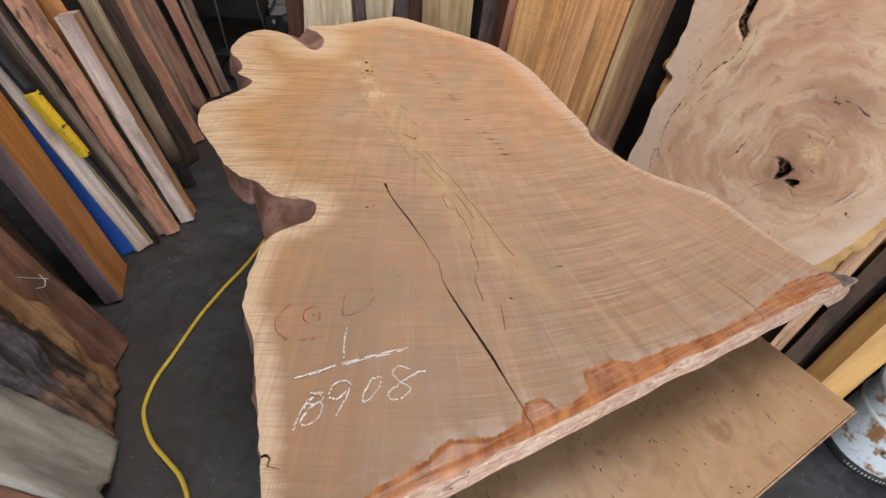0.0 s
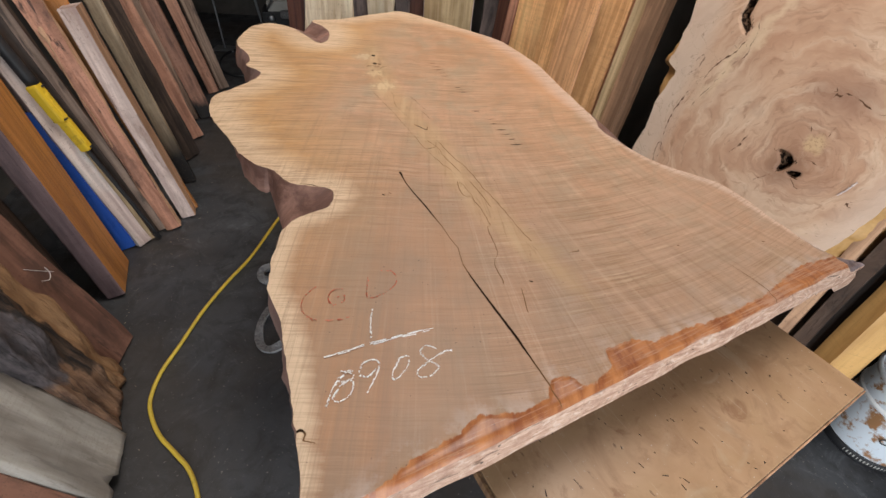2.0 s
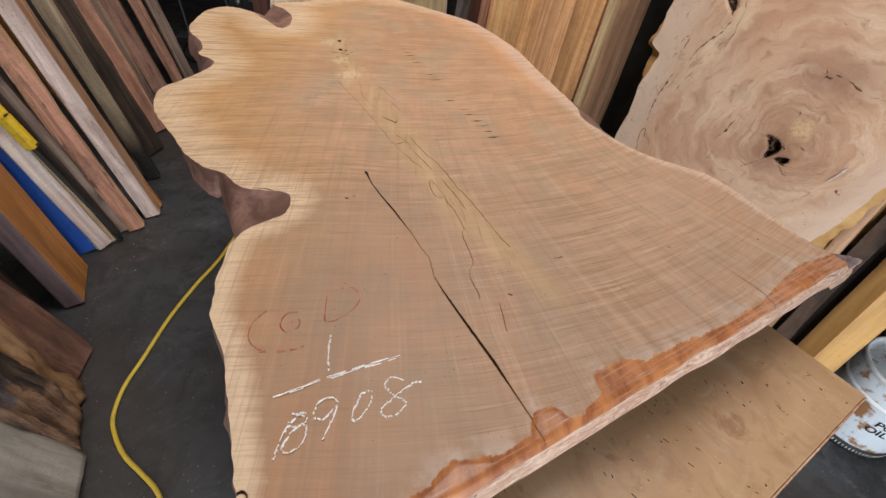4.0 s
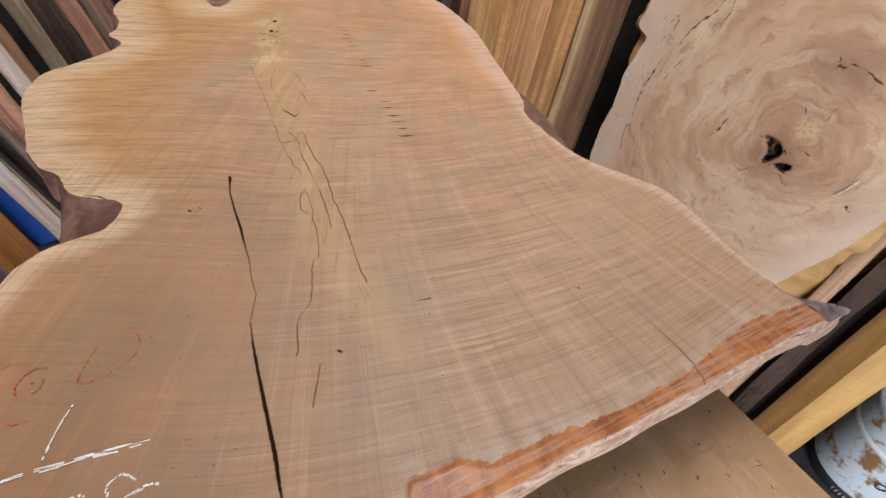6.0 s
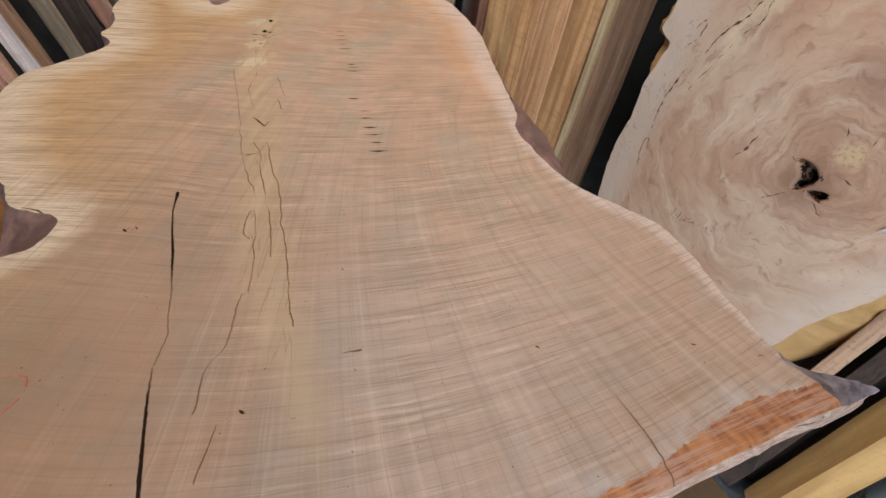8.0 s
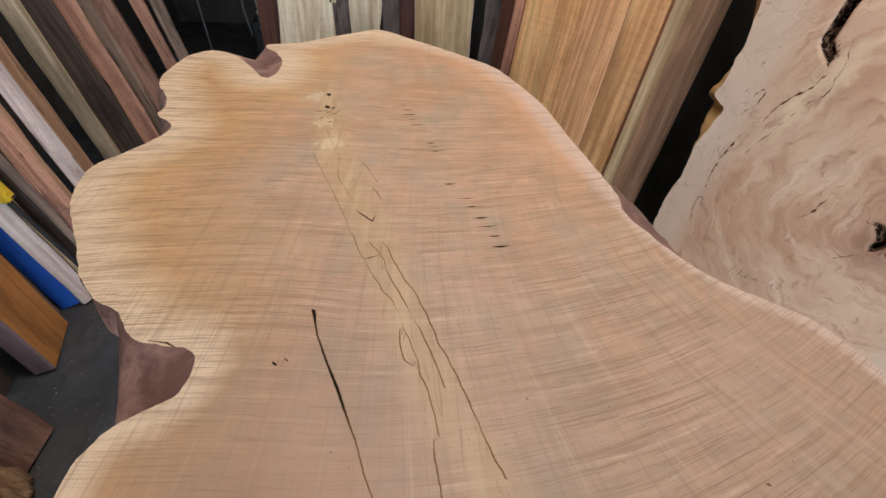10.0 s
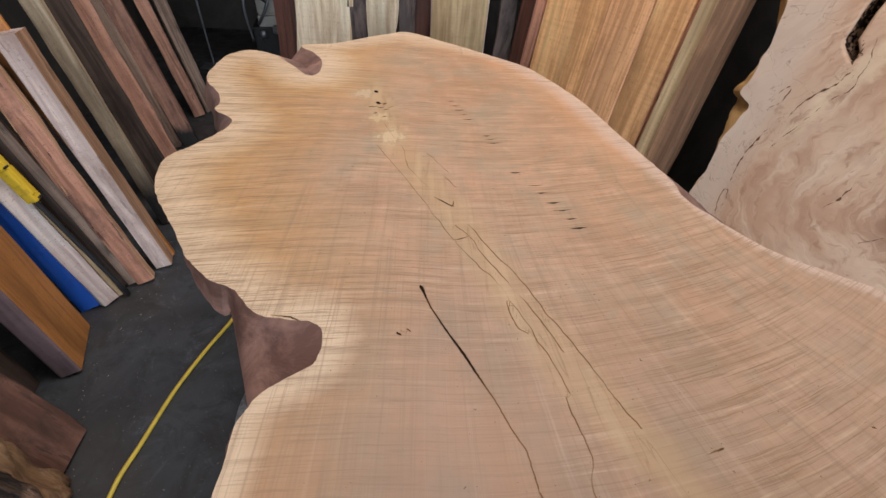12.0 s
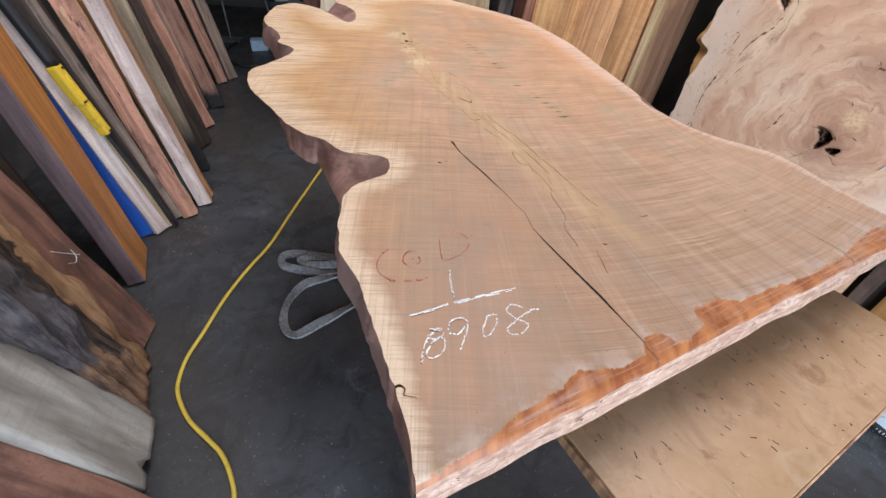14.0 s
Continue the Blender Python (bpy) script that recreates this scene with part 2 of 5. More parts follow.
    dashes = noise_(nt, stretch(nt, gv, 9, 150, 11), 1.0, 3, 0.55)
    c = mix(nt, math_(nt, "MULTIPLY", span(nt, curl_b, 0.50, 0.64, 0.0, 0.3), amount), c, (0.275, 0.165, 0.085))
    c = mix(nt, math_(nt, "MULTIPLY", span(nt, curl, 0.53, 0.62, 0.0, 0.52), amount), c, (0.255, 0.14, 0.068))
    c = mix(nt, math_(nt, "MULTIPLY", span(nt, curl_f, 0.53, 0.62, 0.0, 0.8), amount), c, (0.24, 0.138, 0.072))
    c = mix(nt, math_(nt, "MULTIPLY", span(nt, dashes, 0.60, 0.66, 0.0, 0.6), math_(nt, "MULTIPLY", amount, span(nt, zs[2], -0.2, 0.2, 1.0, 0.4))), c, (0.20, 0.105, 0.045))
    c = mix(nt, math_(nt, "MULTIPLY", span(nt, curl, 0.34, 0.46, 0.48, 0.0), math_(nt, "MULTIPLY", amount, amount)), c, (0.64, 0.455, 0.30))
    calm = span(nt, pos[1], 0.8, 1.4, 1.0, 0.3)
    c = mix(nt, math_(nt, "MULTIPLY", span(nt, ray, 0.53, 0.66, 0.0, 0.42), calm), c, (0.26, 0.155, 0.088))
    c = mix(nt, math_(nt, "MULTIPLY", span(nt, ray, 0.33, 0.46, 0.24, 0.0), math_(nt, "MULTIPLY", span(nt, pos[1], 1.25, 0.6), span(nt, zs[2], -0.15, 0.1, 0.4, 1.0))), c, (0.62, 0.44, 0.31))
    c = mix(nt, math_(nt, "MULTIPLY", span(nt, ray_f, 0.53, 0.68, 0.0, 0.4), calm), c, (0.27, 0.16, 0.09))
    # spalted pith: tan blotches with brown contour lines
    pith = span(nt, math_(nt, "ADD", zs[1], math_(nt, "MULTIPLY", math_(nt, "SUBTRACT", w2, 0.5), 0.05)), 0.016, 0.06, 1.0, 0.0)
    pv = noise_(nt, stretch(nt, gv, 34, 2.6, 0), 1.0, 3, 0.5, 0.5)
    line = span(nt, math_(nt, "ABSOLUTE", math_(nt, "SUBTRACT", pv, 0.5)), 0.0, 0.014, 1.0, 0.0)
    c = mix(nt, math_(nt, "MULTIPLY", pith, 0.5), c, (0.45, 0.285, 0.135))
    c = mix(nt, math_(nt, "MULTIPLY", pith, span(nt, pv, 0.53, 0.66, 0.0, 0.25)), c, (0.58, 0.42, 0.25))
    c = mix(nt, math_(nt, "MULTIPLY", math_(nt, "MULTIPLY", pith, line), 0.5), c, (0.22, 0.12, 0.055))
    for spot, r, tone in (((-0.222, 1.395, 1.08), 0.055, (0.66, 0.50, 0.30)), ((-0.262, 1.50, 1.08), 0.045, (0.62, 0.45, 0.26)), ((-0.322, 1.66, 1.08), 0.050, (0.55, 0.44, 0.29))):
        d = math_(nt, "ADD", away(nt, co, spot), math_(nt, "MULTIPLY", math_(nt, "SUBTRACT", noise_(nt, stretch(nt, co, 62, 30, 0), 1.0, 6, 0.7), 0.5), 0.14))
        c = mix(nt, span(nt, d, r * 0.35, r * 0.9, 0.5, 0.0), c, tone)
        c = mix(nt, span(nt, math_(nt, "ABSOLUTE", math_(nt, "SUBTRACT", d, r * 0.62)), 0.0, 0.004, 0.6, 0.0), c, (0.22, 0.14, 0.07))
    # bare, wet-looking strip along the chainsawn end
    sd = math_(nt, "ADD", zs[0], math_(nt, "MULTIPLY", math_(nt, "SUBTRACT", noise_(nt, co, 70.0, 5, 0.6), 0.5), 0.016))
    bare = span(nt, sd, -0.0005, 0.001)
    halo = math_(nt, "MULTIPLY", span(nt, sd, -0.035, -0.001), span(nt, noise_(nt, co, 24.0, 5, 0.65), 0.45, 0.6))
    c = mix(nt, math_(nt, "MULTIPLY", halo, 0.45), c, (0.52, 0.42, 0.37))
    sn = noise_(nt, stretch(nt, gv, 60, 14, 0), 1.0, 5, 0.65)
    strip = mix(nt, span(nt, sn, 0.38, 0.62), (0.235, 0.070, 0.024), (0.44, 0.170, 0.060))
    lit = node(nt, "ShaderNodeVectorMath", {0: co, 1: (0.902, 0.431, 0)}, operation="DOT_PRODUCT").outputs["Value"]
    dq = node(nt, "ShaderNodeCombineXYZ", {0: math_(nt, "MULTIPLY", lit, 9.0), 1: node(nt, "ShaderNodeVectorMath", {0: stretch(nt, co, 220, 220, 0), 1: (-0.431, 0.902, 0)}, operation="DOT_PRODUCT").outputs["Value"]}).outputs[0]
    strip = mix(nt, span(nt, math_(nt, "ADD", noise_(nt, dq, 1.0, 5, 0.7), span(nt, lit, 0.30, 0.62, 0.0, 0.085)), 0.55, 0.64, 0.0, 0.7), strip, (0.47, 0.27, 0.18))
    c = mix(nt, bare, c, strip)
    bark = mix(nt, span(nt, noise_(nt, co, 34.0, 5, 0.7), 0.38, 0.62), (0.09, 0.065, 0.07), (0.26, 0.20, 0.20))
    c = mix(nt, span(nt, math_(nt, "ADD", ks[2], math_(nt, "MULTIPLY", math_(nt, "SUBTRACT", w2, 0.5), 0.02)), -0.001, 0.002), c, bark)
    # splits are flat; the near-black of wide ones paints their inner shade
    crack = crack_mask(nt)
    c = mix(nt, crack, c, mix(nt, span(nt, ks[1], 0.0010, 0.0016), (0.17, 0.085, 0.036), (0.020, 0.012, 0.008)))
    c = mix(nt, span(nt, noise_(nt, co, 190.0, 1), 0.76, 0.78, 0.0, 0.7), c, (0.10, 0.05, 0.03))
    h = math_(nt, "ADD", math_(nt, "MULTIPLY", curl, 0.6), math_(nt, "MULTIPLY", ray, 0.4))
    h = math_(nt, "SUBTRACT", h, math_(nt, "MULTIPLY", bare, 0.8))
    h = math_(nt, "SUBTRACT", h, math_(nt, "MULTIPLY", crack, 3.0))
    nt.links.new(span(nt, crack, 0, 1, 0.45, 0.0), bsdf.inputs["Specular IOR Level"])
    finish(nt, bsdf, c, span(nt, bare, 0, 1, 0.52, 0.36), h, 0.3, 0.003)
    return m


def burl_face():
    """Spalted burl: pinkish tan, swirling round the hollow knot."""
    m, nt, bsdf = mat("burl_slab_wood")
    _, zs = attr(nt, "zone")       # distance from the hollow, distance from the edge, distance from the small knot
    co = node(nt, "ShaderNodeTexCoord").outputs["Object"]
    u = node(nt, "ShaderNodeSeparateXYZ", {0: co}).outputs
    _, sw = attr(nt, "swirl")      # radius, cosine and sine round the hollow
    w = noise_(nt, co, 4.0, 4, 0.6)
    w2 = noise_(nt, co, 13.0, 5, 0.6)
    w3 = noise_(nt, co, 2.2, 3, 0.5)
    rad = math_(nt, "ADD", sw[0], math_(nt, "ADD", math_(nt, "MULTIPLY", math_(nt, "SUBTRACT", w, 0.5), 0.22), math_(nt, "MULTIPLY", math_(nt, "SUBTRACT", w2, 0.5), 0.025)))
    flow = node(nt, "ShaderNodeCombineXYZ", {0: rad, 1: sw[1], 2: sw[2]}).outputs[0]
    rings = noise_(nt, stretch(nt, flow, 26, 1.3, 1.3), 1.0, 4, 0.6)
    fine = noise_(nt, stretch(nt, flow, 120, 3.2, 3.2), 1.0, 4, 0.6)
    flame = noise_(nt, stretch(nt, flow, 44, 5.0, 5.0), 1.0, 4, 0.62, 0.5)
    c = mix(nt, span(nt, w, 0.38, 0.62), (0.53, 0.305, 0.19), (0.66, 0.43, 0.285))
    c = mix(nt, span(nt, w3, 0.45, 0.62, 0.0, 0.6), c, (0.60, 0.41, 0.285))
    c = mix(nt, span(nt, rings, 0.50, 0.66, 0.0, 0.6), c, (0.46, 0.25, 0.15))
    c = mix(nt, span(nt, rings, 0.30, 0.46, 0.6, 0.0), c, (0.76, 0.57, 0.41))
    c = mix(nt, span(nt, fine, 0.54, 0.70, 0.0, 0.30), c, (0.36, 0.20, 0.125))
    c = mix(nt, span(nt, flame, 0.57, 0.68, 0.0, 0.62), c, (0.36, 0.19, 0.11))
    c = mix(nt, span(nt, w2, 0.54, 0.70, 0.0, 0.4), c, (0.44, 0.27, 0.185))
    # brown eye round the hollow, with rings and a pale core beside it
    eye = math_(nt, "ADD", away(nt, co, (0.015, 0.045, 0.0)), math_(nt, "MULTIPLY", math_(nt, "SUBTRACT", w2, 0.5), 0.05))
    c = mix(nt, span(nt, eye, 0.05, 0.17, 0.6, 0.0), c, (0.40, 0.215, 0.13))
    bands = noise_(nt, stretch(nt, flow, 75, 1.0, 1.0), 1.0, 2, 0.5)
    c = mix(nt, math_(nt, "MULTIPLY", span(nt, eye, 0.13, 0.22, 1.0, 0.0), span(nt, bands, 0.50, 0.62, 0.0, 0.42)), c, (0.32, 0.16, 0.095))
    c = mix(nt, span(nt, away(nt, co, (-0.005, 0.005, 0.0)), 0.03, 0.075, 0.75, 0.0), c, (0.26, 0.135, 0.08))
    core = math_(nt, "ADD", away(nt, co, (0.030, 0.104, 0.0)), math_(nt, "MULTIPLY", math_(nt, "SUBTRACT", noise_(nt, co, 45.0, 4, 0.65), 0.5), 0.05))
    c = mix(nt, span(nt, core, 0.018, 0.036, 0.7, 0.0), c, (0.66, 0.45, 0.25))
    c = mix(nt, math_(nt, "MULTIPLY", span(nt, core, 0.02, 0.045, 1.0, 0.0), span(nt, noise_(nt, co, 90.0, 3, 0.6), 0.54, 0.60, 0.0, 0.7)), c, (0.36, 0.19, 0.09))
    # small star knot with a brown plume
    star = math_(nt, "ADD", zs[2], math_(nt, "MULTIPLY", math_(nt, "SUBTRACT", w2, 0.5), 0.10))
    c = mix(nt, span(nt, star, 0.0, 0.085, 0.85, 0.0), c, (0.29, 0.145, 0.09))
    # pale grey rim on the left, cream spalted belt beside it
    rim = span(nt, math_(nt, "ADD", u[0], math_(nt, "MULTIPLY", math_(nt, "SUBTRACT", w, 0.5), 0.10)), -0.47, -0.41, 1.0, 0.0)
    c = mix(nt, math_(nt, "MULTIPLY", rim, 0.75), c, (0.63, 0.475, 0.365))
    belt = math_(nt, "ADD", math_(nt, "ADD", u[0], math_(nt, "MULTIPLY", u[1], -0.30)), math_(nt, "MULTIPLY", math_(nt, "SUBTRACT", w2, 0.5), 0.16))
    cream = math_(nt, "MULTIPLY", span(nt, math_(nt, "ABSOLUTE", math_(nt, "ADD", belt, 0.405)), 0.008, 0.030, 1.0, 0.0), span(nt, u[1], 0.05, 0.2))
    c = mix(nt, math_(nt, "MULTIPLY", cream, 0.6), c, (0.74, 0.55, 0.36))
    low = math_(nt, "MULTIPLY", span(nt, zs[1], 0.10, 0.02), span(nt, u[0], 0.0, 0.1))
    c = mix(nt, math_(nt, "MULTIPLY", low, 0.6), c, (0.70, 0.54, 0.43))
    zl = span(nt, math_(nt, "ABSOLUTE", math_(nt, "SUBTRACT", noise_(nt, co, 9.0, 4, 0.55, 0.9), 0.53)), 0.0, 0.006, 1.0, 0.0)
    c = mix(nt, math_(nt, "MULTIPLY", math_(nt, "MULTIPLY", zl, span(nt, belt, -0.36, -0.46)), 0.5), c, (0.20, 0.105, 0.06))
    c = mix(nt, span(nt, noise_(nt, stretch(nt, flow, 160, 14, 14), 1.0, 3, 0.6), 0.68, 0.73, 0.0, 0.55), c, (0.22, 0.11, 0.065))
    _, widths = attr(nt, "split")
    # the dark inside of the hollow and wide cracks is put into the colour too
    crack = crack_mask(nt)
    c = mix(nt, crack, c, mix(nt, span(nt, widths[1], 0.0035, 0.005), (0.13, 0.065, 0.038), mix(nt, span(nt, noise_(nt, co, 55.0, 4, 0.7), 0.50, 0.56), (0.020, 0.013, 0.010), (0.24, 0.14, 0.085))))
    h = math_(nt, "SUBTRACT", math_(nt, "ADD", math_(nt, "MULTIPLY", rings, 0.4), math_(nt, "MULTIPLY", fine, 0.5)), math_(nt, "MULTIPLY", crack, 1.5))
    nt.links.new(span(nt, crack, 0, 1, 0.4, 0.0), bsdf.inputs["Specular IOR Level"])
    finish(nt, bsdf, c, 0.6, h, 0.4, 0.004)
    return m


def sawn_end():
    """Chainsawn end grain: pink-tan ridges along the cut, torn dark gashes and worm holes."""
    m, nt, bsdf = mat("chainsawn_end")
    co = node(nt, "ShaderNodeTexCoord").outputs["Object"]
    run = node(nt, "ShaderNodeVectorMath", {0: co, 1: (0.902, 0.431, 0)}, operation="DOT_PRODUCT").outputs["Value"]
    up = node(nt, "ShaderNodeSeparateXYZ", {0: co}).outputs[2]
    v = node(nt, "ShaderNodeCombineXYZ", {0: math_(nt, "MULTIPLY", run, 14.0), 1: math_(nt, "MULTIPLY", up, 130.0)}).outputs[0]
    n1 = noise_(nt, v, 1.0, 6, 0.68, 0.3)
    n2 = noise_(nt, co, 60.0, 5, 0.65)
    c = mix(nt, span(nt, n1, 0.38, 0.62), (0.42, 0.235, 0.16), (0.68, 0.47, 0.355))
    c = mix(nt, span(nt, n2, 0.50, 0.64, 0.0, 0.6), c, (0.36, 0.19, 0.13))
    c = mix(nt, span(nt, n2, 0.34, 0.44, 0.5, 0.0), c, (0.80, 0.66, 0.56))
    c = mix(nt, span(nt, noise_(nt, stretch(nt, v, 0.6, 0.5, 1), 1.0, 4, 0.6), 0.62, 0.67, 0.0, 0.85), c, (0.10, 0.05, 0.03))
    c = mix(nt, span(nt, noise_(nt, co, 110.0, 1), 0.72, 0.75, 0.0, 0.9), c, (0.05, 0.03, 0.02))
    finish(nt, bsdf, c, 0.8, math_(nt, "ADD", n1, n2), 0.9, 0.008)
    return m


def split_log():
    """Half of a split trunk: a strip of tan wood, rotten dark bark, a grey bare patch and a brown worn foot."""
    m, nt, bsdf = mat("split_log")
    co = node(nt, "ShaderNodeTexCoord").outputs["Object"]
    p = node(nt, "ShaderNodeSeparateXYZ", {0: co}).outputs
    big = math_(nt, "SUBTRACT", noise_(nt, stretch(nt, co, 9, 9, 5), 1.0, 5, 0.62, 0.4), 0.5)
    lines = noise_(nt, stretch(nt, co, 55, 55, 3.5), 1.0, 5, 0.65, 0.3)
    lump = noise_(nt, stretch(nt, co, 22, 22, 10), 1.0, 5, 0.65)
    a = math_(nt, "ADD", math_(nt, "MULTIPLY", p[0], 3.6), math_(nt, "MULTIPLY", big, 0.55))
    h = math_(nt, "ADD", p[2], math_(nt, "MULTIPLY", big, 0.20))
    foot = mix(nt, span(nt, lump, 0.38, 0.62), (0.12, 0.06, 0.034), (0.27, 0.15, 0.085))
    foot = mix(nt, span(nt, lines, 0.56, 0.64, 0.0, 0.8), foot, (0.035, 0.02, 0.014))
    grey = mix(nt, span(nt, lump, 0.40, 0.62), (0.040, 0.032, 0.033), (0.125, 0.10, 0.10))
    bark = mix(nt, span(nt, lines, 0.42, 0.62), (0.012, 0.008, 0.006), (0.095, 0.052, 0.03))
    tan = mix(nt, span(nt, lines, 0.40, 0.64), (0.36, 0.20, 0.095), (0.22, 0.11, 0.05))
    c = mix(nt, span(nt, h, 0.27, 0.30), foot, grey)
    c = mix(nt, math_(nt, "MULTIPLY", span(nt, a, 0.36, 0.40), span(nt, h, 0.16, 0.20)), c, bark)
    c = mix(nt, span(nt, a, 0.68, 0.71), c, tan)
    c = mix(nt, span(nt, math_(nt, "ABSOLUTE", math_(nt, "SUBTRACT", a, 0.67)), 0.0, 0.03, 0.8, 0.0), c, (0.02, 0.012, 0.008))
    finish(nt, bsdf, c, 0.8, math_(nt, "ADD", lines, lump), 1.0, 0.014)
    return m


def panel_face():
    """Worn brown sheet: smears, water rings, scratches and crumbs of bark."""
    m, nt, bsdf = mat("worn_panel")
    co = node(nt, "ShaderNodeTexCoord").outputs["Object"]
    n1 = noise_(nt, co, 5.0, 6, 0.62, 0.6)
    n2 = noise_(nt, stretch(nt, co, 1, 0.6, 1), 11.0, 6, 0.7, 0.8)
    n3 = noise_(nt, co, 3.0, 5, 0.6, 1.2)
    c = mix(nt, span(nt, n1, 0.38, 0.62), (0.40, 0.235, 0.125), (0.50, 0.315, 0.185))
    c = mix(nt, span(nt, n3, 0.48, 0.62, 0.0, 0.6), c, (0.42, 0.27, 0.14))
    c = mix(nt, span(nt, n2, 0.52, 0.66, 0.0, 0.5), c, (0.30, 0.16, 0.08))
    c = mix(nt, span(nt, noise_(nt, co, 26.0, 5, 0.68, 0.6), 0.55, 0.66, 0.0, 0.45), c, (0.32, 0.175, 0.09))
    c = mix(nt, span(nt, noise_(nt, co, 13.0, 4, 0.6, 1.0), 0.62, 0.70, 0.0, 0.65), c, (0.25, 0.115, 0.055))
    c = mix(nt, span(nt, noise_(nt, co, 9.0, 5, 0.6, 1.6), 0.60, 0.70, 0.0, 0.4), c, (0.52, 0.40, 0.28))
    scr = noise_(nt, stretch(nt, co, 150, 7, 1), 1.0, 3, 0.6, 0.2)
    c = mix(nt, span(nt, scr, 0.64, 0.70, 0.0, 0.35), c, (0.58, 0.45, 0.33))
    c = mix(nt, span(nt, noise_(nt, stretch(nt, co, 1, 0.45, 1), 75.0, 2), 0.70, 0.74, 0.0, 0.6), c, (0.11, 0.05, 0.03))
    c = mix(nt, span(nt, noise_(nt, co, 170.0, 2), 0.70, 0.74, 0.0, 0.7), c, (0.56, 0.48, 0.40))
    finish(nt, bsdf, c, span(nt, n2, 0.35, 0.65, 0.30, 0.5), n2, 0.15, 0.002)
    return m


M_TOP, M_BURL, M_FLOOR = slab_top(), burl_face(), concrete()
M_BARK = rough_surface("pinkish_bark", (0.13, 0.062, 0.046), (0.31, 0.165, 0.125), (0.22, 0.142, 0.124), 9.0, 0.6, 0.7, 0.010)
M_END = sawn_end()
M_GOLD = rough_surface("golden_live_edge", (0.38, 0.20, 0.06), (0.60, 0.35, 0.135), (0.52, 0.29, 0.11), 6.0, 0.55, 0.35, 0.01)
M_DARKBARK = rough_surface("dark_bark", (0.014, 0.009, 0.007), (0.075, 0.045, 0.032), (0.09, 0.052, 0.034), 16.0, 0.9, 1.0, 0.02, 0.4)
M_GREYBARK = rough_surface("grey_bark", (0.05, 0.04, 0.04), (0.17, 0.13, 0.12), (0.11, 0.09, 0.085), 14.0, 0.9, 1.0, 0.02, 0.3)
M_PLY = panel_face()
M_PLYEDGE = wood("panel_edge", (0.30, 0.17, 0.08), (0.14, 0.07, 0.035))
M_WHITEPINK = wood("pale_pink_board", (0.82, 0.67, 0.60), (0.66, 0.50, 0.45), (0.25, 0.14, 0.10), 0.4, 0.62, 40.0, 0.0, 0.5)
M_TANSIDE = wood("tan_board", (0.60, 0.36, 0.22), (0.42, 0.225, 0.125), (0.16, 0.08, 0.05), 0.4, 0.62, 50.0, 0.0, 0.5)
M_RED = wood("reddish_board", (0.60, 0.29, 0.185), (0.38, 0.165, 0.10), (0.06, 0.027, 0.02), 0.55, 0.62, 34.0, 0.0, 0.85)
M_ROSE = wood("rosy_board", (0.60, 0.31, 0.205), (0.39, 0.175, 0.11), (0.09, 0.045, 0.03), 0.45, 0.62, 40.0, 0.0, 0.7)
M_ORANGE = wood("orange_board", (0.50, 0.21, 0.055), (0.38, 0.145, 0.036), (0.2, 0.08, 0.03), 0.2, 0.5, 40.0)
M_PURPLE = wood("purple_grey_board", (0.21, 0.135, 0.135), (0.125, 0.075, 0.078), (0.07, 0.05, 0.05), 0.3)
M_GREY = wood("weathered_brown_board", (0.40, 0.275, 0.205), (0.22, 0.14, 0.10), (0.07, 0.05, 0.04), 0.5, 0.62, 45.0, 0.0, 0.6)
M_DARK = wood("dark_brown_board", (0.09, 0.06, 0.045), (0.035, 0.022, 0.017), (0.015, 0.01, 0.008), 0.5)
M_PALE = wood("pale_yellowish_board", (0.66, 0.475, 0.27), (0.50, 0.34, 0.175), (0.2, 0.15, 0.09), 0.25)
M_WHITE = wood("whitewashed_plank", (0.44, 0.40, 0.35), (0.31, 0.275, 0.235), (0.22, 0.18, 0.15), 0.35, 0.7, 14.0, 0.0, 0.35)
M_GOLDPLANK = wood("golden_plank", (0.84, 0.47, 0.215), (0.68, 0.335, 0.135), (0.27, 0.125, 0.05), 0.45, 0.55, 45.0, 0.10)
M_FIR = wood("tan_fir_plank", (0.84, 0.46, 0.23), (0.68, 0.33, 0.145), (0.22, 0.1, 0.05), 0.3, 0.55, 70.0)
M_YELLOW = wood("yellow_beam", (0.66, 0.375, 0.135), (0.58, 0.31, 0.10), (0.42, 0.22, 0.07), 0.15, 0.5, 18.0)
M_CREAM = wood("spalted_cream_slab", (0.80, 0.69, 0.52), (0.62, 0.47, 0.30), (0.13, 0.07, 0.04), 0.7, 0.6, 30.0)
M_TANSLAB = wood("tan_slab", (0.52, 0.38, 0.21), (0.40, 0.27, 0.13), (0.25, 0.15, 0.07), 0.2)
M_MAROON = wood("maroon_board", (0.11, 0.036, 0.02), (0.06, 0.017, 0.01), (0.02, 0.01, 0.01), 0.2)
M_BROWNPOST = wood("brown_post", (0.36, 0.20, 0.115), (0.22, 0.115, 0.062), (0.08, 0.045, 0.03), 0.4)
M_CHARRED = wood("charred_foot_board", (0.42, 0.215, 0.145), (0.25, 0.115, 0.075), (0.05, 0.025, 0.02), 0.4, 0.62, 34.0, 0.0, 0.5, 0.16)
M_WIDE = wood("dark_reddish_slab", (0.25, 0.12, 0.08), (0.14, 0.062, 0.04), (0.06, 0.03, 0.022), 0.6, 0.7, 20.0, 0.0, 0.5)
M_SPLIT = split_log()
